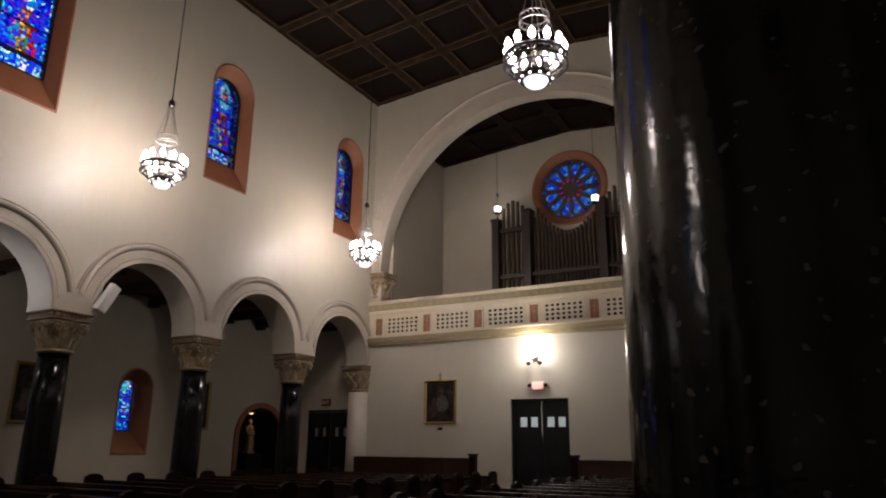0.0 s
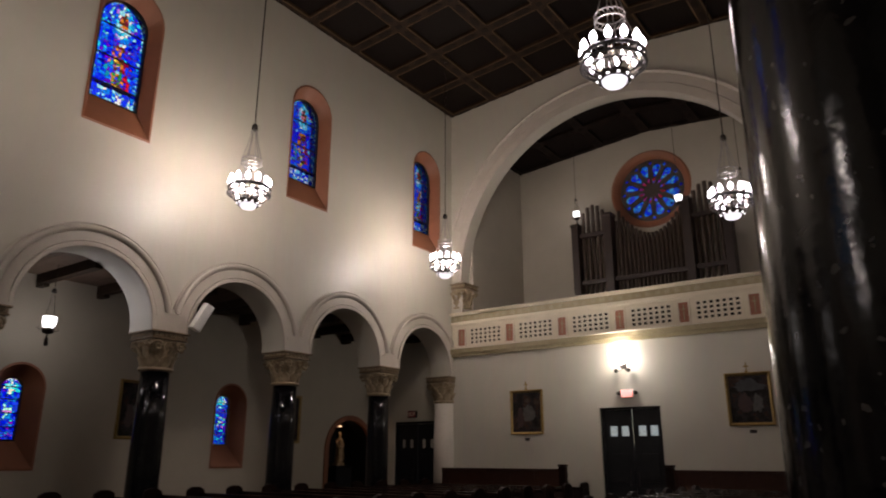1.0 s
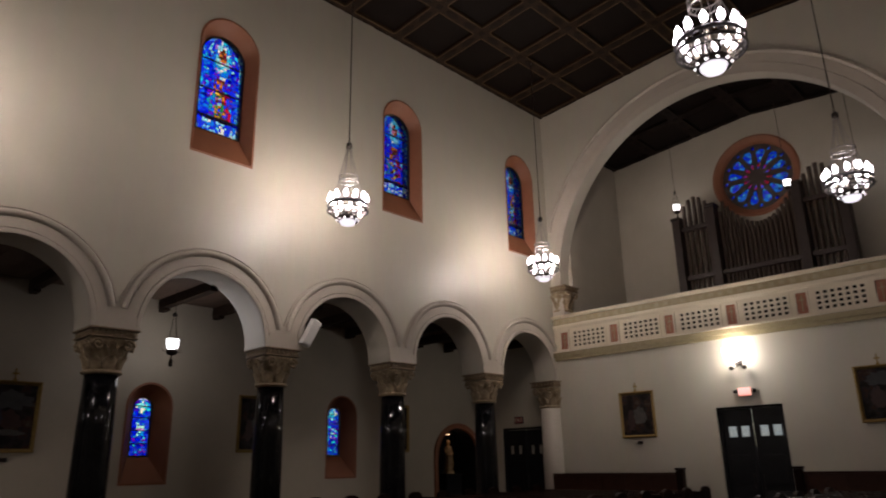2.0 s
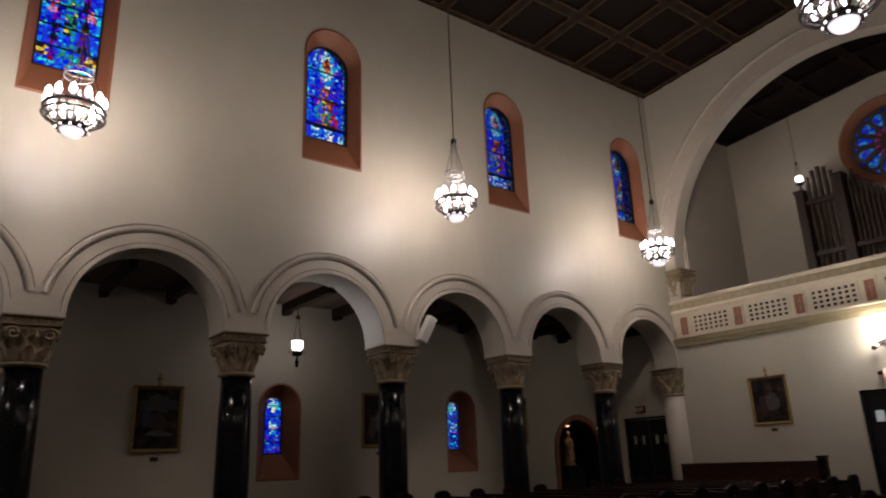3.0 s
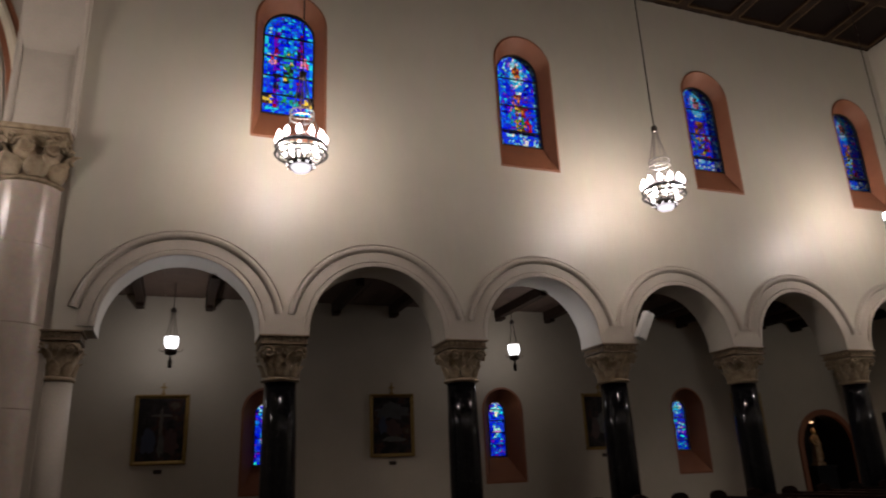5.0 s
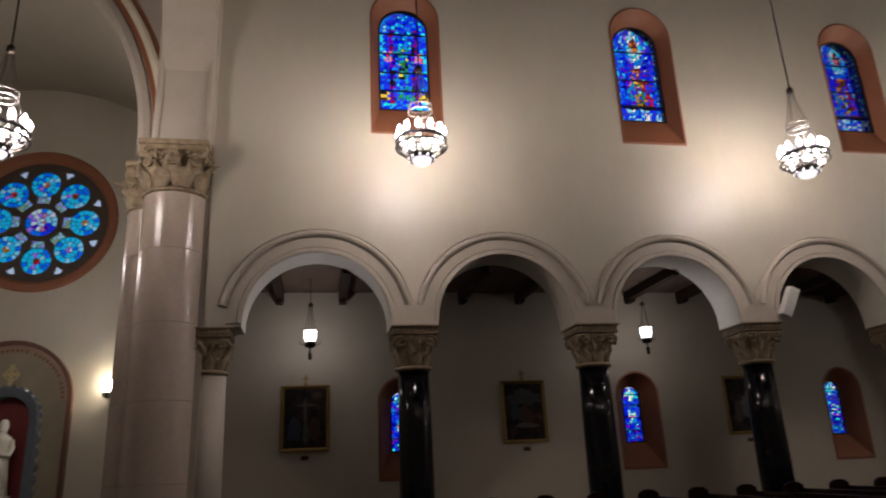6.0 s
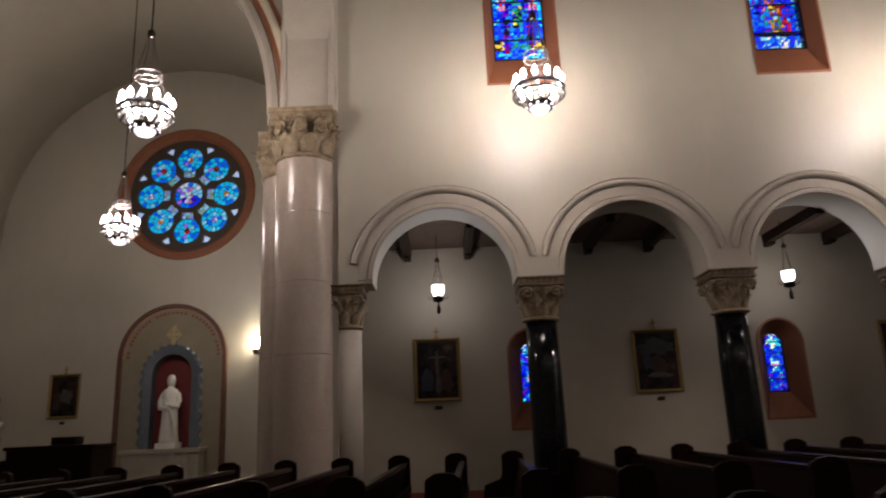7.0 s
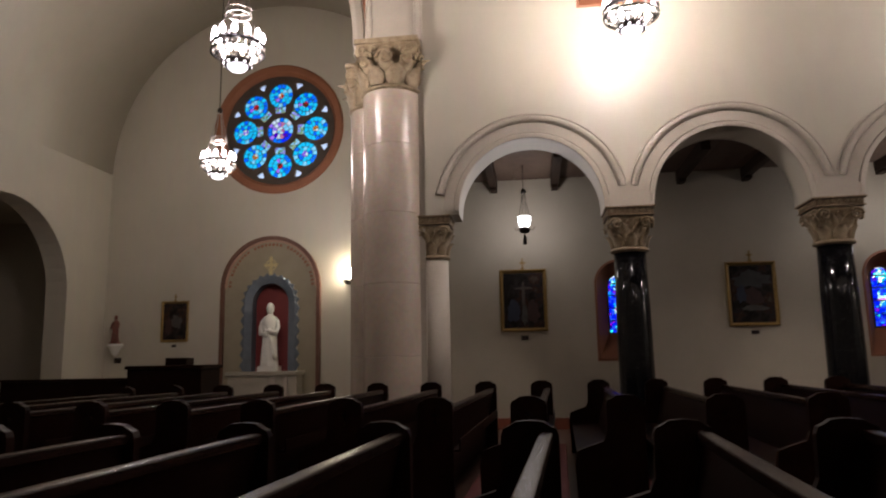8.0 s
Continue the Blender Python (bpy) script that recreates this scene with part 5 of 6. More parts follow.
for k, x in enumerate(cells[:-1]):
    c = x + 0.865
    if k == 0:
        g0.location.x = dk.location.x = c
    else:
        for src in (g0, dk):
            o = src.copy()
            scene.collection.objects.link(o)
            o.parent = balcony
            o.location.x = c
for x in cells:
    bm = bmesh.new()
    fr = [(x - 0.15, 4.99), (x + 0.15, 4.99), (x + 0.15, 5.53), (x - 0.15, 5.53)]
    plate(bm, [(x - 0.17, 4.992), (x + 0.17, 4.992), (x + 0.17, 5.62), (x - 0.17, 5.62)], [[(x - 0.125, 5.04), (x + 0.125, 5.04), (x + 0.125, 5.56), (x - 0.125, 5.56)]], lambda u, v, w: (u, -0.075 + w, v), 0.038)
    pf = part("panel_frame", bm, CREAM, balcony)
    bm = bmesh.new()
    box(bm, x - 0.125, x + 0.125, -0.048, -0.036, 5.04, 5.56)
    part("painted_panel", bm, MAROON, balcony, "red brown painted panel")
    bm = bmesh.new()
    box(bm, x - 0.012, x + 0.012, -0.055, -0.0485, 5.1, 5.5)
    box(bm, x - 0.06, x + 0.06, -0.0555, -0.0487, 5.37, 5.395)
    part("cross", bm, BAND, balcony, "small tan cross")
sten = bmesh.new()
STENCILTAN = mat("faded stencil paint", (0.50, 0.43, 0.29), 0.6, vary=(0.38, 0.31, 0.18), scale=9, fine=0.3)
for i in range(46):
    u = x0b + 0.14 + i * (x1b - x0b - 0.2) / 46
    box(sten, u - 0.07, u + 0.07, -0.0735, -0.0695, 5.845, 5.955)
tagged(part("stencil", sten, STENCILTAN, balcony, "row of pale stencilled blocks"), kind="stuff")

# capitals of the loft arch
for x in (AX - AR - 0.22, AX + AR + 0.22):
    ob = thing("loft_respond", "carved tan capital on a short stone pilaster at the loft arch", "capital", "loft responds", at=(x, BY + 0.32, 2.9 + 0.05))
    bm = bmesh.new()
    lathe(bm, [(0.26, 3.1), (0.26, 3.32)], seg=24)
    part("shaft", bm, STONE, ob, smooth=True)
    capital(ob, 3.30, 4.12, 0.29, 0.41)

# ---------- organ ----------
organ = thing("pipe_organ", "dark wooden organ case with ranks of dull metal pipes", "organ", at=(-8.53, LY - 0.5, 4.95))


def pipe(x, y, z0, z1, r):
    bm = bmesh.new()
    lathe(bm, [(r * 0.25, z0), (r, z0 + 0.35), (r, z1), (r * 0.88, z1), (r * 0.88, z1 - 0.05)], at=(x, y), seg=12)
    box(bm, x - r * 0.6, x + r * 0.6, y - r * 1.04, y - r * 0.8, z0 + 0.42, z0 + 0.5)
    part("pipe", bm, PIPE, organ, smooth=False)


for s in (-1, 1):
    for xx in (2.48, 1.30):
        bm = bmesh.new()
        box(bm, s * xx - 0.13, s * xx + 0.13, -0.3, 0.1, 0, 4.55 if xx < 2 else 4.35, 0.02)
        box(bm, s * xx - 0.16, s * xx + 0.16, -0.33, 0.12, 4.55 if xx < 2 else 4.35, (4.55 if xx < 2 else 4.35) + 0.1, 0.02)
        part("post", bm, ORGAN, organ, "dark wooden post")
    for z in (0.0, 2.3, 3.95):
        bm = bmesh.new()
        box(bm, min(s * 1.44, s * 2.34), max(s * 1.44, s * 2.34), -0.2, 0.05, z, z + (1.0 if z == 0 else 0.14), 0.01)
        part("rail", bm, ORGAN, organ)
    for i in range(5):
        x = s * (1.53 + 0.18 * i)
        pipe(x, -0.06, 1.02, 4.75 + 0.35 * math.sin(math.pi * (i + 0.5) / 5), 0.065)
bm = bmesh.new()
box(bm, -1.16, 1.16, -0.2, 0.05, 0, 1.0, 0.01)
part("base_panel", bm, ORGAN, organ)
bm = bmesh.new()
box(bm, -1.16, 1.16, -0.22, -0.12, 2.28, 2.42, 0.01)
part("rail", bm, ORGAN, organ)
for i in range(17):
    x = -1.09 + 2.18 * i / 16
    pipe(x, -0.03, 1.02, 3.62 + 0.75 * (abs(x) / 1.09) ** 2, 0.055)
    if i < 16:
        pipe(x + 0.068, 0.12, 1.02, 3.80 + 0.95 * (abs(x) / 1.09) ** 2, 0.055)


# ---------- paintings ----------
def canvas(seed):
    m = CANVAS.copy()
    m.name = "dark oil painting"
    n = m.node_tree.nodes
    l = m.node_tree.links
    tex = [x for x in n if x.type == "TEX_NOISE"][0]
    mp = n.new("ShaderNodeMapping")
    mp.inputs["Location"].default_value = (seed * 7.3, seed * 3.1, seed * 1.7)
    geo = [x for x in n if x.type == "NEW_GEOMETRY"][0]
    l.new(geo.outputs["Position"], mp.inputs["Vector"])
    l.new(mp.outputs["Vector"], tex.inputs["Vector"])
    ramp = [x for x in n if x.type == "VALTORGB"][0].color_ramp
    cols = [(0.006, 0.005, 0.006), (0.016, 0.012, 0.010), (0.026, 0.022, 0.024), (0.04, 0.016, 0.01), (0.075, 0.06, 0.045)]
    while len(ramp.elements) < 5:
        ramp.elements.new(0.5)
    for e, p, c in zip(ramp.elements, (0.36, 0.47, 0.53, 0.58, 0.68), cols):
        e.position, e.color = p, (*c, 1)
    tex.inputs["Scale"].default_value = 3.6
    return m


def painting(at, turn, w, h, seed, label, shapes=()):
    """A framed picture on a wall, with a small cross above it and a plate below; it faces local +x."""
    ob = thing("painting", label, "painting", "framed pictures", at=at, turn=turn)
    f = 0.075
    bm = bmesh.new()
    rows = []
    for d, x in ((0.0, 0.002), (0.0, 0.045), (0.02, 0.06), (0.045, 0.05), (0.06, 0.03), (f, 0.02)):
        rows.append([bm.verts.new((x, u, v)) for u, v in ((-w / 2 + d, -h / 2 + d), (w / 2 - d, -h / 2 + d), (w / 2 - d, h / 2 - d), (-w / 2 + d, h / 2 - d))])
    edged(rows, bm, True)
    part("frame", bm, GILT, ob, "dull gilded frame")
    bm = bmesh.new()
    box(bm, 0.004, 0.022, -w / 2 + f, w / 2 - f, -h / 2 + f, h / 2 - f)
    cv = part("canvas", bm, canvas(seed), ob, "dark oil painting of vague figures")
    for k, (sy, sz, sw, sh, m) in enumerate(shapes):
        bm = bmesh.new()
        vs = [bm.verts.new((0.0232 + 0.0004 * k, sy + sw * math.cos(t) * (1 - 0.35 * math.sin(t)) * g, sz + sh * math.sin(t) * g)) for t, g in [(2 * math.pi * q / 26, random.uniform(0.72, 1.15)) for q in range(26)]]
        bm.faces.new(vs)
        part("painted_shape", bm, m, cv)
    bm = bmesh.new()
    box(bm, 0.005, 0.03, -0.014, 0.014, h / 2, h / 2 + 0.24)
    box(bm, 0.006, 0.031, -0.06, 0.06, h / 2 + 0.13, h / 2 + 0.16)
    box(bm, 0.004, 0.04, -0.035, 0.035, h / 2 + 0.0, h / 2 + 0.04)
    part("cross", bm, GILT, ob, "small cross on the frame")
    bm = bmesh.new()
    box(bm, 0.002, 0.02, -0.08, 0.08, -h / 2 - 0.17, -h / 2 - 0.09, 0.006)
    part("number_plate", bm, IRON, ob, "small dark plate below the frame")
    return ob


FLESH = mat("muted flesh paint", (0.09, 0.07, 0.055), 0.5, vary=(0.045, 0.035, 0.028), scale=12)
CLOTH = mat("muted pale paint", (0.09, 0.085, 0.078), 0.5, vary=(0.03, 0.028, 0.026), scale=10)
RUST = mat("muted red paint", (0.05, 0.014, 0.01), 0.5, vary=(0.02, 0.007, 0.006), scale=10)
NAVY = mat("muted blue paint", (0.02, 0.03, 0.06), 0.5, vary=(0.012, 0.018, 0.04), scale=10)
GREYSKY = mat("muted grey sky paint", (0.045, 0.045, 0.05), 0.5, vary=(0.015, 0.015, 0.017), scale=5)
LABEL = "dark oil painting in a dull gilded frame with a cross"
sets = {
    0: ((0.0, 0.16, 0.035, 0.28, FLESH), (0.0, 0.27, 0.2, 0.03, FLESH), (0.2, -0.25, 0.14, 0.27, RUST), (-0.22, -0.22, 0.13, 0.26, NAVY), (0.02, -0.3, 0.07, 0.24, CLOTH)),
    1: ((0.0, 0.33, 0.38, 0.2, GREYSKY), (0.0, -0.05, 0.22, 0.2, RUST), (0.03, -0.3, 0.26, 0.07, CLOTH), (-0.22, 0.0, 0.1, 0.2, NAVY)),
    2: ((0.05, 0.0, 0.2, 0.26, CLOTH), (-0.2, -0.15, 0.12, 0.3, RUST)),
    3: ((0.0, 0.32, 0.36, 0.16, GREYSKY), (-0.1, -0.08, 0.16, 0.24, RUST), (0.18, -0.1, 0.12, 0.22, CLOTH)),
}
for k, y in enumerate((-1.62, 3.18, 8.62, 13.3)):
    painting((XA, y, 2.765), 0, 1.02, 1.36, k + 1, LABEL, sets[k])
for k, x in enumerate((-11.41, -5.36)):
    painting((x, BY, 2.95 + 0.1 * k), -90, 1.05, 1.25, k + 7, LABEL, sets[2 + k])
painting((TX, -13.15, 2.92), 0, 0.95, 1.34, 11, LABEL, sets[2])
painting((-19.9, -20.3, 2.5), 90, 1.0, 1.4, 12, LABEL)

# ---------- niche with the white statue ----------
niche = thing("statue_niche", "arched plaster niche framed in terracotta with a dark red back", "niche", at=(TX, NC, 0))
q = lambda u, v, w: (-w, u, v)
bm = bmesh.new()
plate(bm, arched(-NR - 0.06, NR + 0.06, 0.3, NS), [arched(-NR + 0.06, NR - 0.06, 0.301, NS)], lambda u, v, w: (0.16 - w, u, v), 0.158)
part("outer_arch", bm, BROWNT, niche, "terracotta painted outer arch")
bm = bmesh.new()
plate(bm, arched(-NR + 0.058, NR - 0.058, 0.3, NS), [arched(-0.93, 0.93, 1.25, 3.42)], lambda u, v, w: (0.05 - w, u, v), 0.048)
part("panel", bm, OCHRE, niche, "plain plaster panel")
bm = bmesh.new()
sweep_arc(bm, 0, NS, [(NR - 0.06, 0.02), (NR - 0.06, 0.09), (NR - 0.13, 0.09), (NR - 0.13, 0.02)], lambda u, v, w: (w, u, v), 40)
part("pink_band", bm, mat("pink band paint", (0.45, 0.27, 0.20), 0.6, vary=(0.38, 0.22, 0.16), scale=5), niche, "pale pink painted band")
bars = bmesh.new()
for i in range(34):
    a = math.pi * (i + 0.5) / 34
    if i % 9 in (4,):
        continue
    r = NR - 0.22
    u, v = r * math.cos(a), NS + r * math.sin(a)
    t = Vector((0, -math.sin(a), math.cos(a)))
    o = Vector((0, math.cos(a), math.sin(a)))
    p = Vector((0.054, u, v))
    vs = [bars.verts.new(p + t * s1 * 0.04 + o * s2 * 0.045) for s1, s2 in ((-1, -1), (1, -1), (1, 1), (-1, 1))]
    bars.faces.new(vs)
tagged(part("inscription", bars, TERRA, niche, "row of worn brown inscription bars round the arch"), kind="stuff")
bm = bmesh.new()
side = [(0.90, 1.25 + 2.17 * i / 12) for i in range(13)] + [(0.90 * math.cos(math.pi * i / 24), 3.42 + 0.90 * math.sin(math.pi * i / 24)) for i in range(1, 25)] + [(-0.90, 3.42 - 2.17 * i / 12) for i in range(1, 13)]
wav = []
for i, (u, v) in enumerate(side):
    k = 0.09 if i % 2 else -0.02
    d = Vector((u, max(v - 3.42, 0)))
    d.normalize()
    wav.append((u + d.x * k, v + d.y * k))
inner = [(u * 0.68, v if v <= 3.42 else 3.42 + (v - 3.42) * 0.72) for u, v in side]
rows = [[bm.verts.new((0.10, u, v)) for u, v in wav], [bm.verts.new((0.13, u * 0.94, v)) for u, v in side], [bm.verts.new((0.07, u, v)) for u, v in inner], [bm.verts.new((-0.32, u, v)) for u, v in inner]]
edged(rows, bm)
back = [[bm.verts.new((0.04, v.co.y, v.co.z)) for v in rows[0]]]
edged([rows[0], back[0]], bm)
part("scalloped_border", bm, BLUEGREY, niche, "scalloped blue grey border")
bm = bmesh.new()
plate(bm, arched(-0.84, 0.84, 1.2, 3.42), [], lambda u, v, w: (-0.30 - w, u, v), 0.25)
part("back", bm, RED, niche, "dark red painted back")
bm = bmesh.new()
box(bm, 0.05, 0.09, -0.05, 0.05, 4.36, 4.95)
box(bm, 0.052, 0.092, -0.22, 0.22, 4.62, 4.72)
tube(bm, [(0.06, 0.17 * math.cos(2 * math.pi * i / 20), 4.67 + 0.17 * math.sin(2 * math.pi * i / 20)) for i in range(20)], 0.02, 6, True)
part("ring_cross", bm, mat("old gold paint", (0.55, 0.45, 0.24), 0.6, vary=(0.45, 0.36, 0.18), scale=8), niche, "pale gold ringed cross")
ped = thing("pedestal", "tall grey stone pedestal under the white statue", "pedestal", at=(TX + 0.32, NC, 0))
bm = bmesh.new()
box(bm, -0.26, 0.34, -1.12, 1.12, 0, 1.12, 0.01)
part("body", bm, GREY, ped)
bm = bmesh.new()
box(bm, -0.26, 0.40, -1.18, 1.18, 1.122, 1.25, 0.02)
part("top_slab", bm, GREY, ped)
for y in (0.35, 0.78):
    bm = bmesh.new()
    box(bm, 0.341, 0.39, y - 0.07, y + 0.07, 0.0, 1.12, 0.01)
    part("pilaster_strip", bm, STONE, ped)


def statue(name, at, h, material, label, turn=0.0, base=True):
    """A standing robed figure in one mesh: plinth, folded robe, bent arms, head."""
    bm = bmesh.new()
    k = h / 2.15
    if base:
        box(bm, -0.26 * k, 0.26 * k, -0.30 * k, 0.30 * k, 0, 0.16 * k, 0.015 * k)
        z0 = 0.16 * k
    else:
        z0 = 0.0

    def folds(a, z):
        t = (z - z0) / (1.55 * k)
        return 1 + (0.10 * math.sin(7 * a + 2.2 * t) + 0.05 * math.sin(12 * a - 3 * t)) * max(0.15, 1 - 0.9 * t) + 0.12 * math.cos(2 * a + 0.4)
    lathe(bm, [(0.27 * k, z0), (0.265 * k, z0 + 0.1 * k), (0.245 * k, z0 + 0.35 * k), (0.225 * k, z0 + 0.65 * k), (0.215 * k, z0 + 0.9 * k), (0.225 * k, z0 + 1.1 * k), (0.25 * k, z0 + 1.3 * k),
               (0.255 * k, z0 + 1.42 * k), (0.20 * k, z0 + 1.52 * k), (0.10 * k, z0 + 1.58 * k), (0.075 * k, z0 + 1.64 * k)], seg=40, wob=folds)
    lathe(bm, [(0.07 * k, z0 + 1.60 * k), (0.10 * k, z0 + 1.67 * k), (0.122 * k, z0 + 1.76 * k), (0.118 * k, z0 + 1.85 * k), (0.09 * k, z0 + 1.93 * k), (0.03 * k, z0 + 1.975 * k), (0.002, z0 + 1.98 * k)], seg=20, wob=lambda a, z: 1 + 0.08 * math.cos(a))
    for s, pts in ((1, [(0, 0.22, 1.42), (0.05, 0.28, 1.2), (0.14, 0.26, 1.02), (0.24, 0.12, 1.06), (0.27, 0.02, 1.1)]), (-1, [(0, -0.22, 1.42), (0.06, -0.28, 1.2), (0.16, -0.24, 1.0), (0.25, -0.1, 0.98), (0.28, 0.02, 0.96)])):
        tube(bm, [(x * k, y * k, z0 + z * k) for x, y, z in pts], 0.072 * k, 10)
    tube(bm, [(0.12 * k, -0.2 * k, z0 + 1.38 * k), (0.24 * k, -0.05 * k, z0 + 1.1 * k), (0.23 * k, 0.1 * k, z0 + 0.85 * k), (0.2 * k, 0.2 * k, z0 + 0.5 * k), (0.16 * k, 0.24 * k, z0 + 0.2 * k)], 0.055 * k, 8)
    ob = part(name, bm, material, smooth=True)
    ob.matrix_basis = pose(*at, 0, 0, turn)
    return tagged(ob, label, "statue")


statue("statue", (TX + 0.1, NC + 0.02, 1.251), 2.2, WHITE, "white marble statue of a robed figure on a pedestal")
br = thing("wall_bracket", "small pale wall bracket under a red robed figure", "bracket", at=(TX, -15.1, 1.95))
bm = bmesh.new()
lathe(bm, [(0.03, -0.12), (0.1, -0.05), (0.17, 0.1), (0.22, 0.18), (0.24, 0.2), (0.24, 0.27)], at=(0.2, 0), seg=20)
part("corbel", bm, WHITE, br, smooth=True)
bm = bmesh.new()
box(bm, 0.0, 0.03, -0.12, 0.12, -0.35, -0.18, 0.008)
part("plate", bm, IRON, br, "dark plate under the bracket")
statue("statue", (TX + 0.22, -15.1, 2.222), 0.95, mat("red and brown statue paint", (0.20, 0.045, 0.03), 0.5, vary=(0.10, 0.05, 0.035), scale=6), "small painted statue in a red robe on a bracket")

# sconce beside the niche
sc = thing("wall_sconce", "lit glass wall sconce on a dark bracket beside the niche", "sconce", at=(TX, -7.27, 4.2))
bm = bmesh.new()
lathe(bm, [(0.09, -0.1), (0.13, -0.02), (0.17, 0.14), (0.16, 0.24), (0.15, 0.24), (0.15, 0.14), (0.11, 0.0), (0.06, -0.07)], at=(0.24, 0), seg=20)
part("shade", bm, shine("warm sconce glass", (1.0, 0.88, 0.68), 30.0), sc, "warm lit glass shade", smooth=True).visible_shadow = False
bm = bmesh.new()
lathe(bm, [(0.02, -0.26), (0.08, -0.22), (0.11, -0.1), (0.07, -0.09)], at=(0.24, 0), seg=16)
tube(bm, [(0.0, 0, -0.12), (0.1, 0, -0.22), (0.24, 0, -0.22)], 0.02, 8)
box(bm, 0.0, 0.03, -0.07, 0.07, -0.25, 0.05, 0.008)
part("bracket", bm, IRON, sc, "dark bracket")

# ---------- shrine in the aisle wall ----------
shr = thing("shrine_niche", "dark arched shrine niche with a terracotta frame", "niche", at=(XA, 15.98, 0))
bm = bmesh.new()
plate(bm, arched(-1.1, 1.1, 0.1, 1.95, rise=1.03), [arched(-0.95, 0.95, 0.101, 1.95, rise=0.88)], lambda u, v, w: (0.06 - w, u, v), 0.1)
part("frame", bm, TERRA, shr, "terracotta painted frame")
# Near-black lining puts the niche's shade into colour and hides the lit reveal.
bm = bmesh.new()
box(bm, -1.2, -1.1, -1.3, 1.3, 0, 3.2)
box(bm, -1.1, -0.45, -1.2, -1.0, 0, 3.2)
box(bm, -1.1, -0.45, 1.0, 1.2, 0, 3.2)
box(bm, -1.1, -0.45, -1.0, 1.0, 2.95, 3.2)
plate(bm, arched(-0.999, 0.999, 0.251, 1.95, rise=0.949), [arched(-0.96, 0.96, 0.252, 1.95, rise=0.90)], lambda u, v, w: (-0.04 - w, u, v), 0.47)
part("recess", bm, DOORW, shr, "near-black recess lining, shade put into its colour")
statue("statue", (XA - 0.45, 16.0, 1.45), 1.05, mat("gilded statue paint", (0.5, 0.34, 0.18), 0.45, vary=(0.3, 0.17, 0.08), scale=9), "small gilded statue under a warm light in the shrine")
stand = thing("plinth", "dark wooden plinth under the shrine statue", "plinth", at=(XA - 0.5, 16.0, 0))
bm = bmesh.new()
box(bm, -0.3, 0.3, -0.35, 0.35, 0, 1.4, 0.02)
part("body", bm, DOORW, stand)
bm = bmesh.new()
box(bm, -0.34, 0.34, -0.4, 0.4, 1.401, 1.45, 0.01)
part("top", bm, DOORW, stand)
spot = thing("shrine_lamp", "small warm lamp over the shrine statue", "lamp", at=(XA - 0.45, 16.0, 2.70))
bm = bmesh.new()
lathe(bm, [(0.02, 0.23), (0.03, 0.1), (0.1, 0.06), (0.15, -0.03), (0.14, -0.03), (0.09, 0.05)], seg=16)
part("hood", bm, IRON, spot, "dark metal hood", smooth=True)
bm = bmesh.new()
lathe(bm, [(0.02, 0.05), (0.06, 0.0), (0.07, -0.04), (0.03, -0.07), (0.002, -0.075)], seg=14)
part("bulb", bm, shine("warm bulb", (1.0, 0.55, 0.3), 2.0), spot, "warm lit bulb", smooth=True)

# ---------- loudspeaker on the arcade ----------
spk = thing("loudspeaker", "white column loudspeaker tilted on a wall bracket", "loudspeaker", at=(XW + 0.22, 7.86, 4.44))
spk.matrix_basis = pose(XW + 0.22, 7.74, 4.46, -24, 10, 0)
bm = bmesh.new()
box(bm, -0.085, 0.085, -0.105, 0.105, -0.30, 0.30, 0.02)
part("cabinet", bm, PLASTIC, spk, "white cabinet")
bm = bmesh.new()
box(bm, 0.086, 0.095, -0.088, 0.088, -0.275, 0.275, 0.004)
part("grille", bm, PLASTIC, spk, "white front grille")
bm = bmesh.new()
tube(bm, [(-0.08, 0, -0.2), (-0.2, -0.02, -0.26), (-0.28, -0.08, -0.3)], 0.025, 8)
part("bracket", bm, IRON, spk, "dark bracket")

# ---------- console and front kneeler in the transept ----------
con = thing("console", "dark wooden console with a raised desk", "console", at=(-18.2, -10.2, 0))
bm = bmesh.new()
box(bm, -0.5, 0.5, -1.0, 0.9, 0.0, 1.42, 0.02)
part("body", bm, WOOD, con)
bm = bmesh.new()
box(bm, -0.55, 0.55, -1.05, 0.95, 1.421, 1.5, 0.02)
part("top", bm, WOOD, con)
bm = bmesh.new()
box(bm, -0.2, 0.2, -0.2, 0.35, 1.501, 1.68, 0.02)
part("desk", bm, WOOD, con, "small raised desk")
kn = thing("kneeler_screen", "long low dark wooden front kneeler screen", "kneeler", at=(-18.2, -13.2, 0))
bm = bmesh.new()
box(bm, -0.06, 0.06, -1.7, 1.7, 0.0, 1.15, 0.01)
part("panel", bm, WOOD, kn)
bm = bmesh.new()
box(bm, -0.12, 0.12, -1.75, 1.75, 1.151, 1.21, 0.015)
part("rail", bm, WOOD, kn)


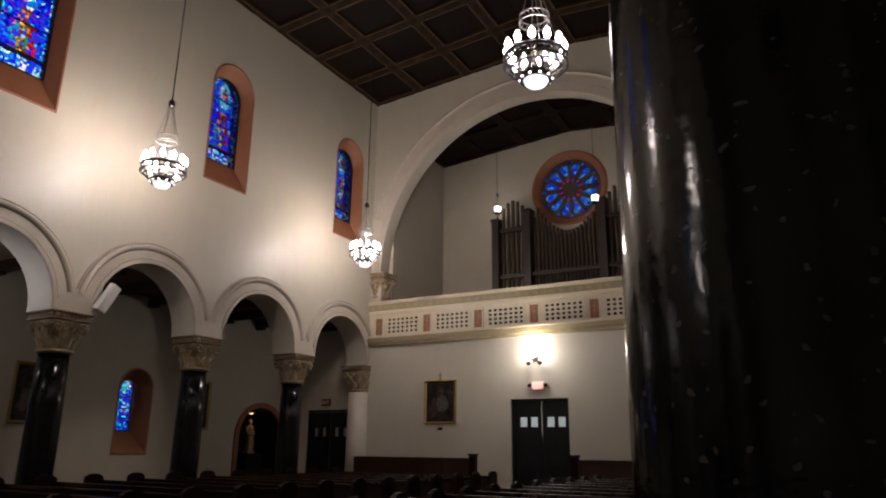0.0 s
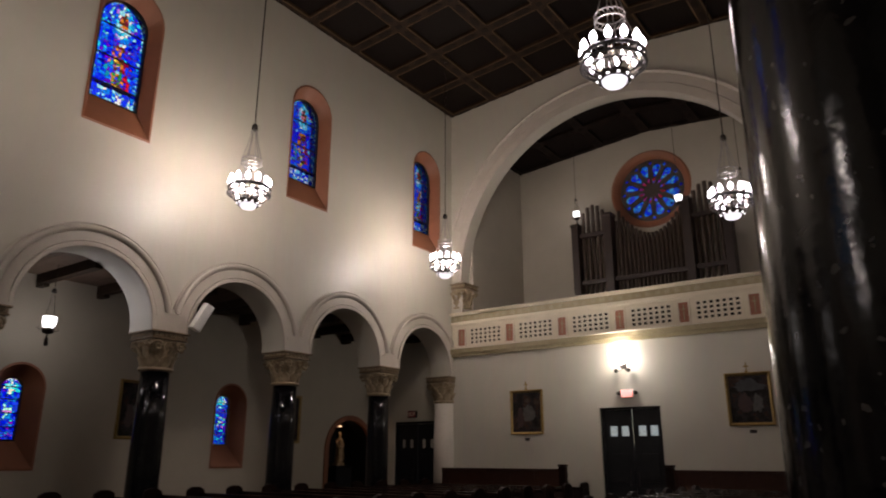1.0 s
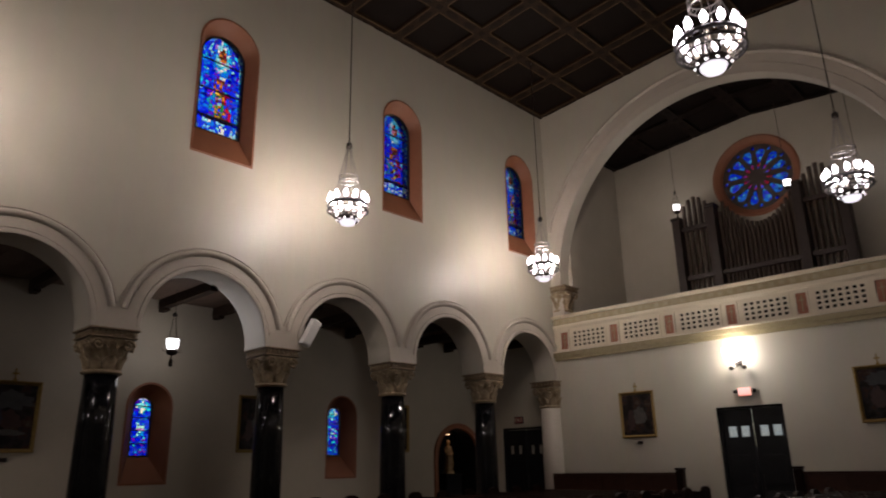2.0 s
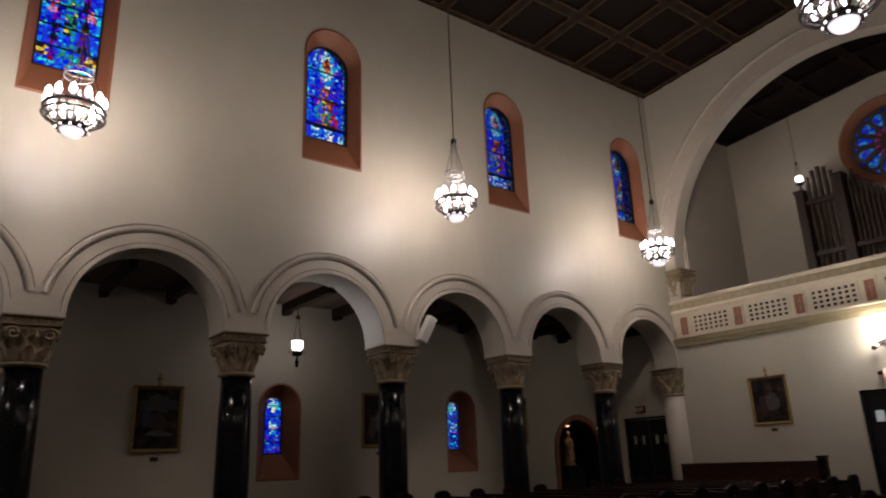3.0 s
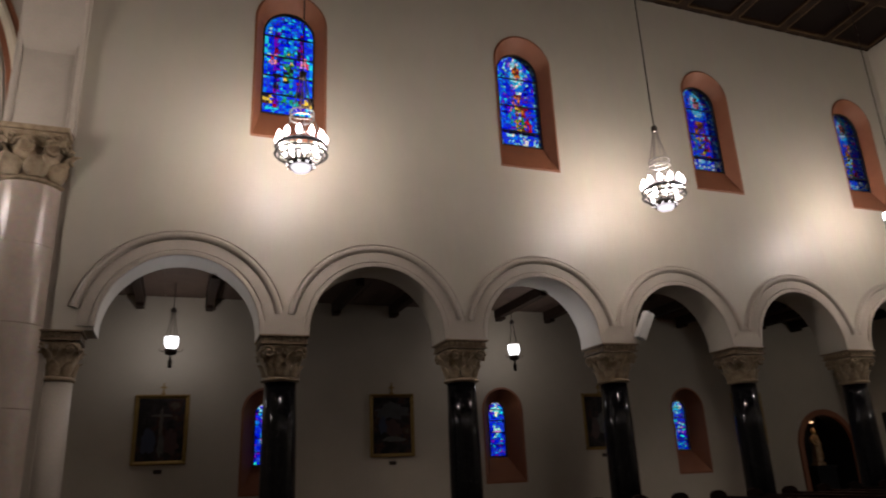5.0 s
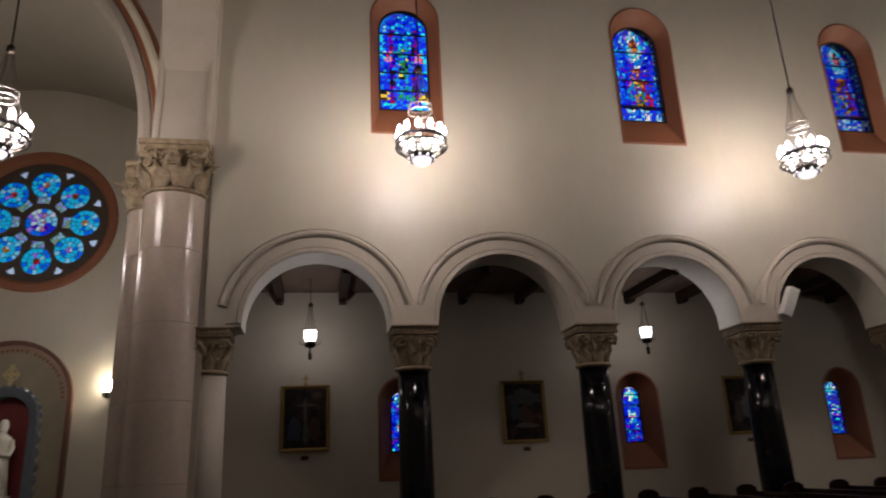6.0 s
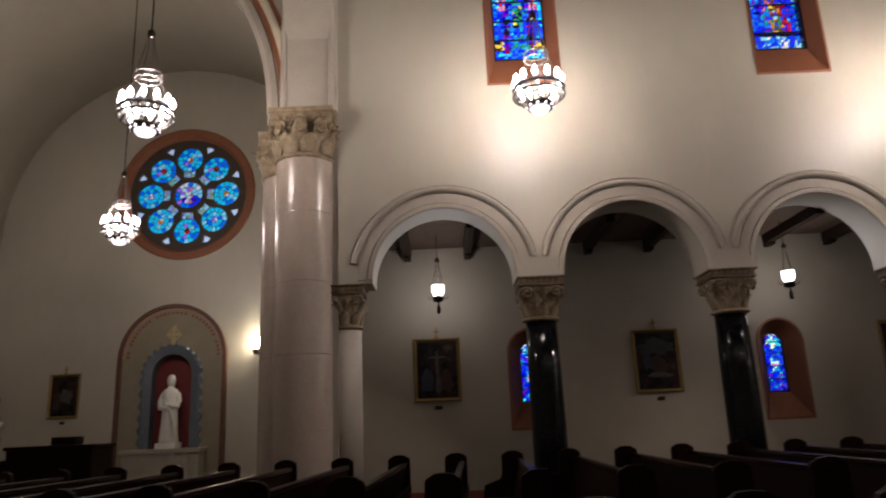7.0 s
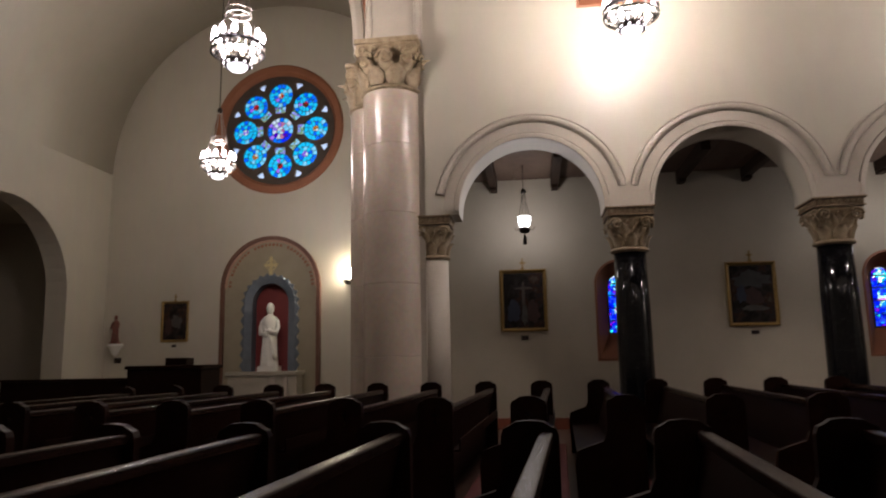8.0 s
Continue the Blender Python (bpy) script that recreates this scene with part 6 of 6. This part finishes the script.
# ---------- pews ----------
def pew(at, x0, x1, zend, zrail):
    """A pew that faces -y, between x0 and x1: ends with shoulders, a crest and a small cross, back, rail, seat and kneeler."""
    ob = thing("pew", "dark stained wooden pew with shouldered ends and a carved cross", "pew", "pews", at=at)
    for x in (x0, x1):
        s = 1 if x == max(x0, x1) else -1
        out = [(-0.52, 0.0), (0.12, 0.0), (0.12, zend - 0.09), (0.105, zend - 0.05), (0.07, zend - 0.035), (0.03, zend - 0.008), (-0.055, zend), (-0.14, zend - 0.008), (-0.18, zend - 0.035), (-0.215, zend - 0.05), (-0.23, zend - 0.09),
               (-0.235, 0.80), (-0.27, 0.72), (-0.42, 0.67), (-0.52, 0.63), (-0.54, 0.5)]
        bm = bmesh.new()
        plate(bm, out, [], lambda u, v, w: (x - 0.035 + w, u, v), 0.07)
        e = part("pew_end", bm, WOOD, ob, "shouldered end panel")
        bm = bmesh.new()
        fx = x + s * 0.036
        box(bm, min(fx, fx + s * 0.006), max(fx, fx + s * 0.006), -0.065, -0.045, zend - 0.26, zend - 0.12)
        box(bm, min(fx, fx + s * 0.0065), max(fx, fx + s * 0.0065), -0.092, -0.018, zend - 0.185, zend - 0.165)
        part("cross", bm, RAILW, e, "small inlaid cross")
    a, b = min(x0, x1) + 0.036, max(x0, x1) - 0.036
    bm = bmesh.new()
    vs = [bm.verts.new((x, y, z)) for x in (a, b) for y, z in ((-0.10, 0.40), (0.035, zrail - 0.06), (0.06, zrail - 0.06), (-0.07, 0.40), (-0.07, 0.12), (-0.10, 0.12))]
    for i in range(6):
        bm.faces.new((vs[i], vs[(i + 1) % 6], vs[6 + (i + 1) % 6], vs[6 + i]))
    bm.faces.new(vs[:6]), bm.faces.new(vs[6:])
    part("back", bm, WOOD, ob)
    bm = bmesh.new()
    box(bm, a, b, 0.005, 0.085, zrail - 0.062, zrail, 0.012)
    part("top_rail", bm, RAILW, ob, "worn shiny top rail")
    bm = bmesh.new()
    box(bm, a, b, -0.50, -0.09, 0.42, 0.46, 0.01)
    part("seat", bm, WOOD, ob)
    bm = bmesh.new()
    box(bm, a + 0.2, b - 0.2, 0.062, 0.15, 0.60, 0.615)
    box(bm, a + 0.2, b - 0.2, 0.14, 0.15, 0.615, 0.72)
    part("book_rack", bm, WOOD, ob)
    bm = bmesh.new()
    box(bm, a + 0.05, b - 0.05, 0.16, 0.3, 0.1, 0.16, 0.02)
    part("kneeler", bm, RED, ob, "dark red padded kneeler")
    return ob


PITCH = 0.905
p1 = pew((0, -1.746, 0), -8.67, -13.4, 1.15, 1.04)
p1.matrix_basis = pose(0, -1.746, 0, 0, 0, -2)
for k in [k for k in range(-8, 19) if k != 0]:
    copy_thing(p1, pose(0, -1.746 + PITCH * k, 0, 0, 0, -2))
p2 = pew((0, -2.64, 0), -2.9, -6.15, 1.135, 1.07)
p2.matrix_basis = pose(0, -2.64, 0, 0, 0, -3)
for k in [k for k in range(-7, 20) if k != 0]:
    copy_thing(p2, pose(0, -2.64 + PITCH * k, 0, 0, 0, -3))


# ---------- wooden screens behind the last pews ----------
def rear_screen(x0, x1, post, y=16.15, top=1.42):
    ob = thing("rear_screen", "brown panelled wooden screen behind the last pews", "screen", "rear screens", at=(0, y, 0))
    bm = bmesh.new()
    box(bm, x0, x1, -0.02, 0.02, 0.0, top - 0.05)
    part("board", bm, SCREENW, ob)
    bm = bmesh.new()
    box(bm, x0, x1, -0.05, 0.05, top - 0.049, top, 0.012)
    part("rail", bm, SCREENW, ob, "moulded top rail")
    count = round((x1 - x0) / 0.8)
    for i in range(count + 1):
        x = x0 + 0.05 + (x1 - x0 - 0.1) * i / count
        bm = bmesh.new()
        box(bm, x - 0.045, x + 0.045, -0.036, -0.021, 0.0, top - 0.051, 0.004)
        part("stile", bm, SCREENW, ob)
    bm = bmesh.new()
    box(bm, post - 0.09, post + 0.09, -0.09, 0.09, 0.0, top + 0.06, 0.015)
    box(bm, post - 0.11, post + 0.11, -0.11, 0.11, top + 0.061, top + 0.11, 0.02)
    part("newel", bm, WOOD, ob, "dark square newel post")
    return ob


SCREENW = mat("brown screen wood", (0.055, 0.020, 0.011), 0.45, vary=(0.034, 0.012, 0.007), scale=5, bump=0.1, bscale=40, fine=0.3, spec=0.2)
rear_screen(XW + 0.35, -9.95, -9.86)
rear_screen(-7.0, XR - 0.6, -7.09)
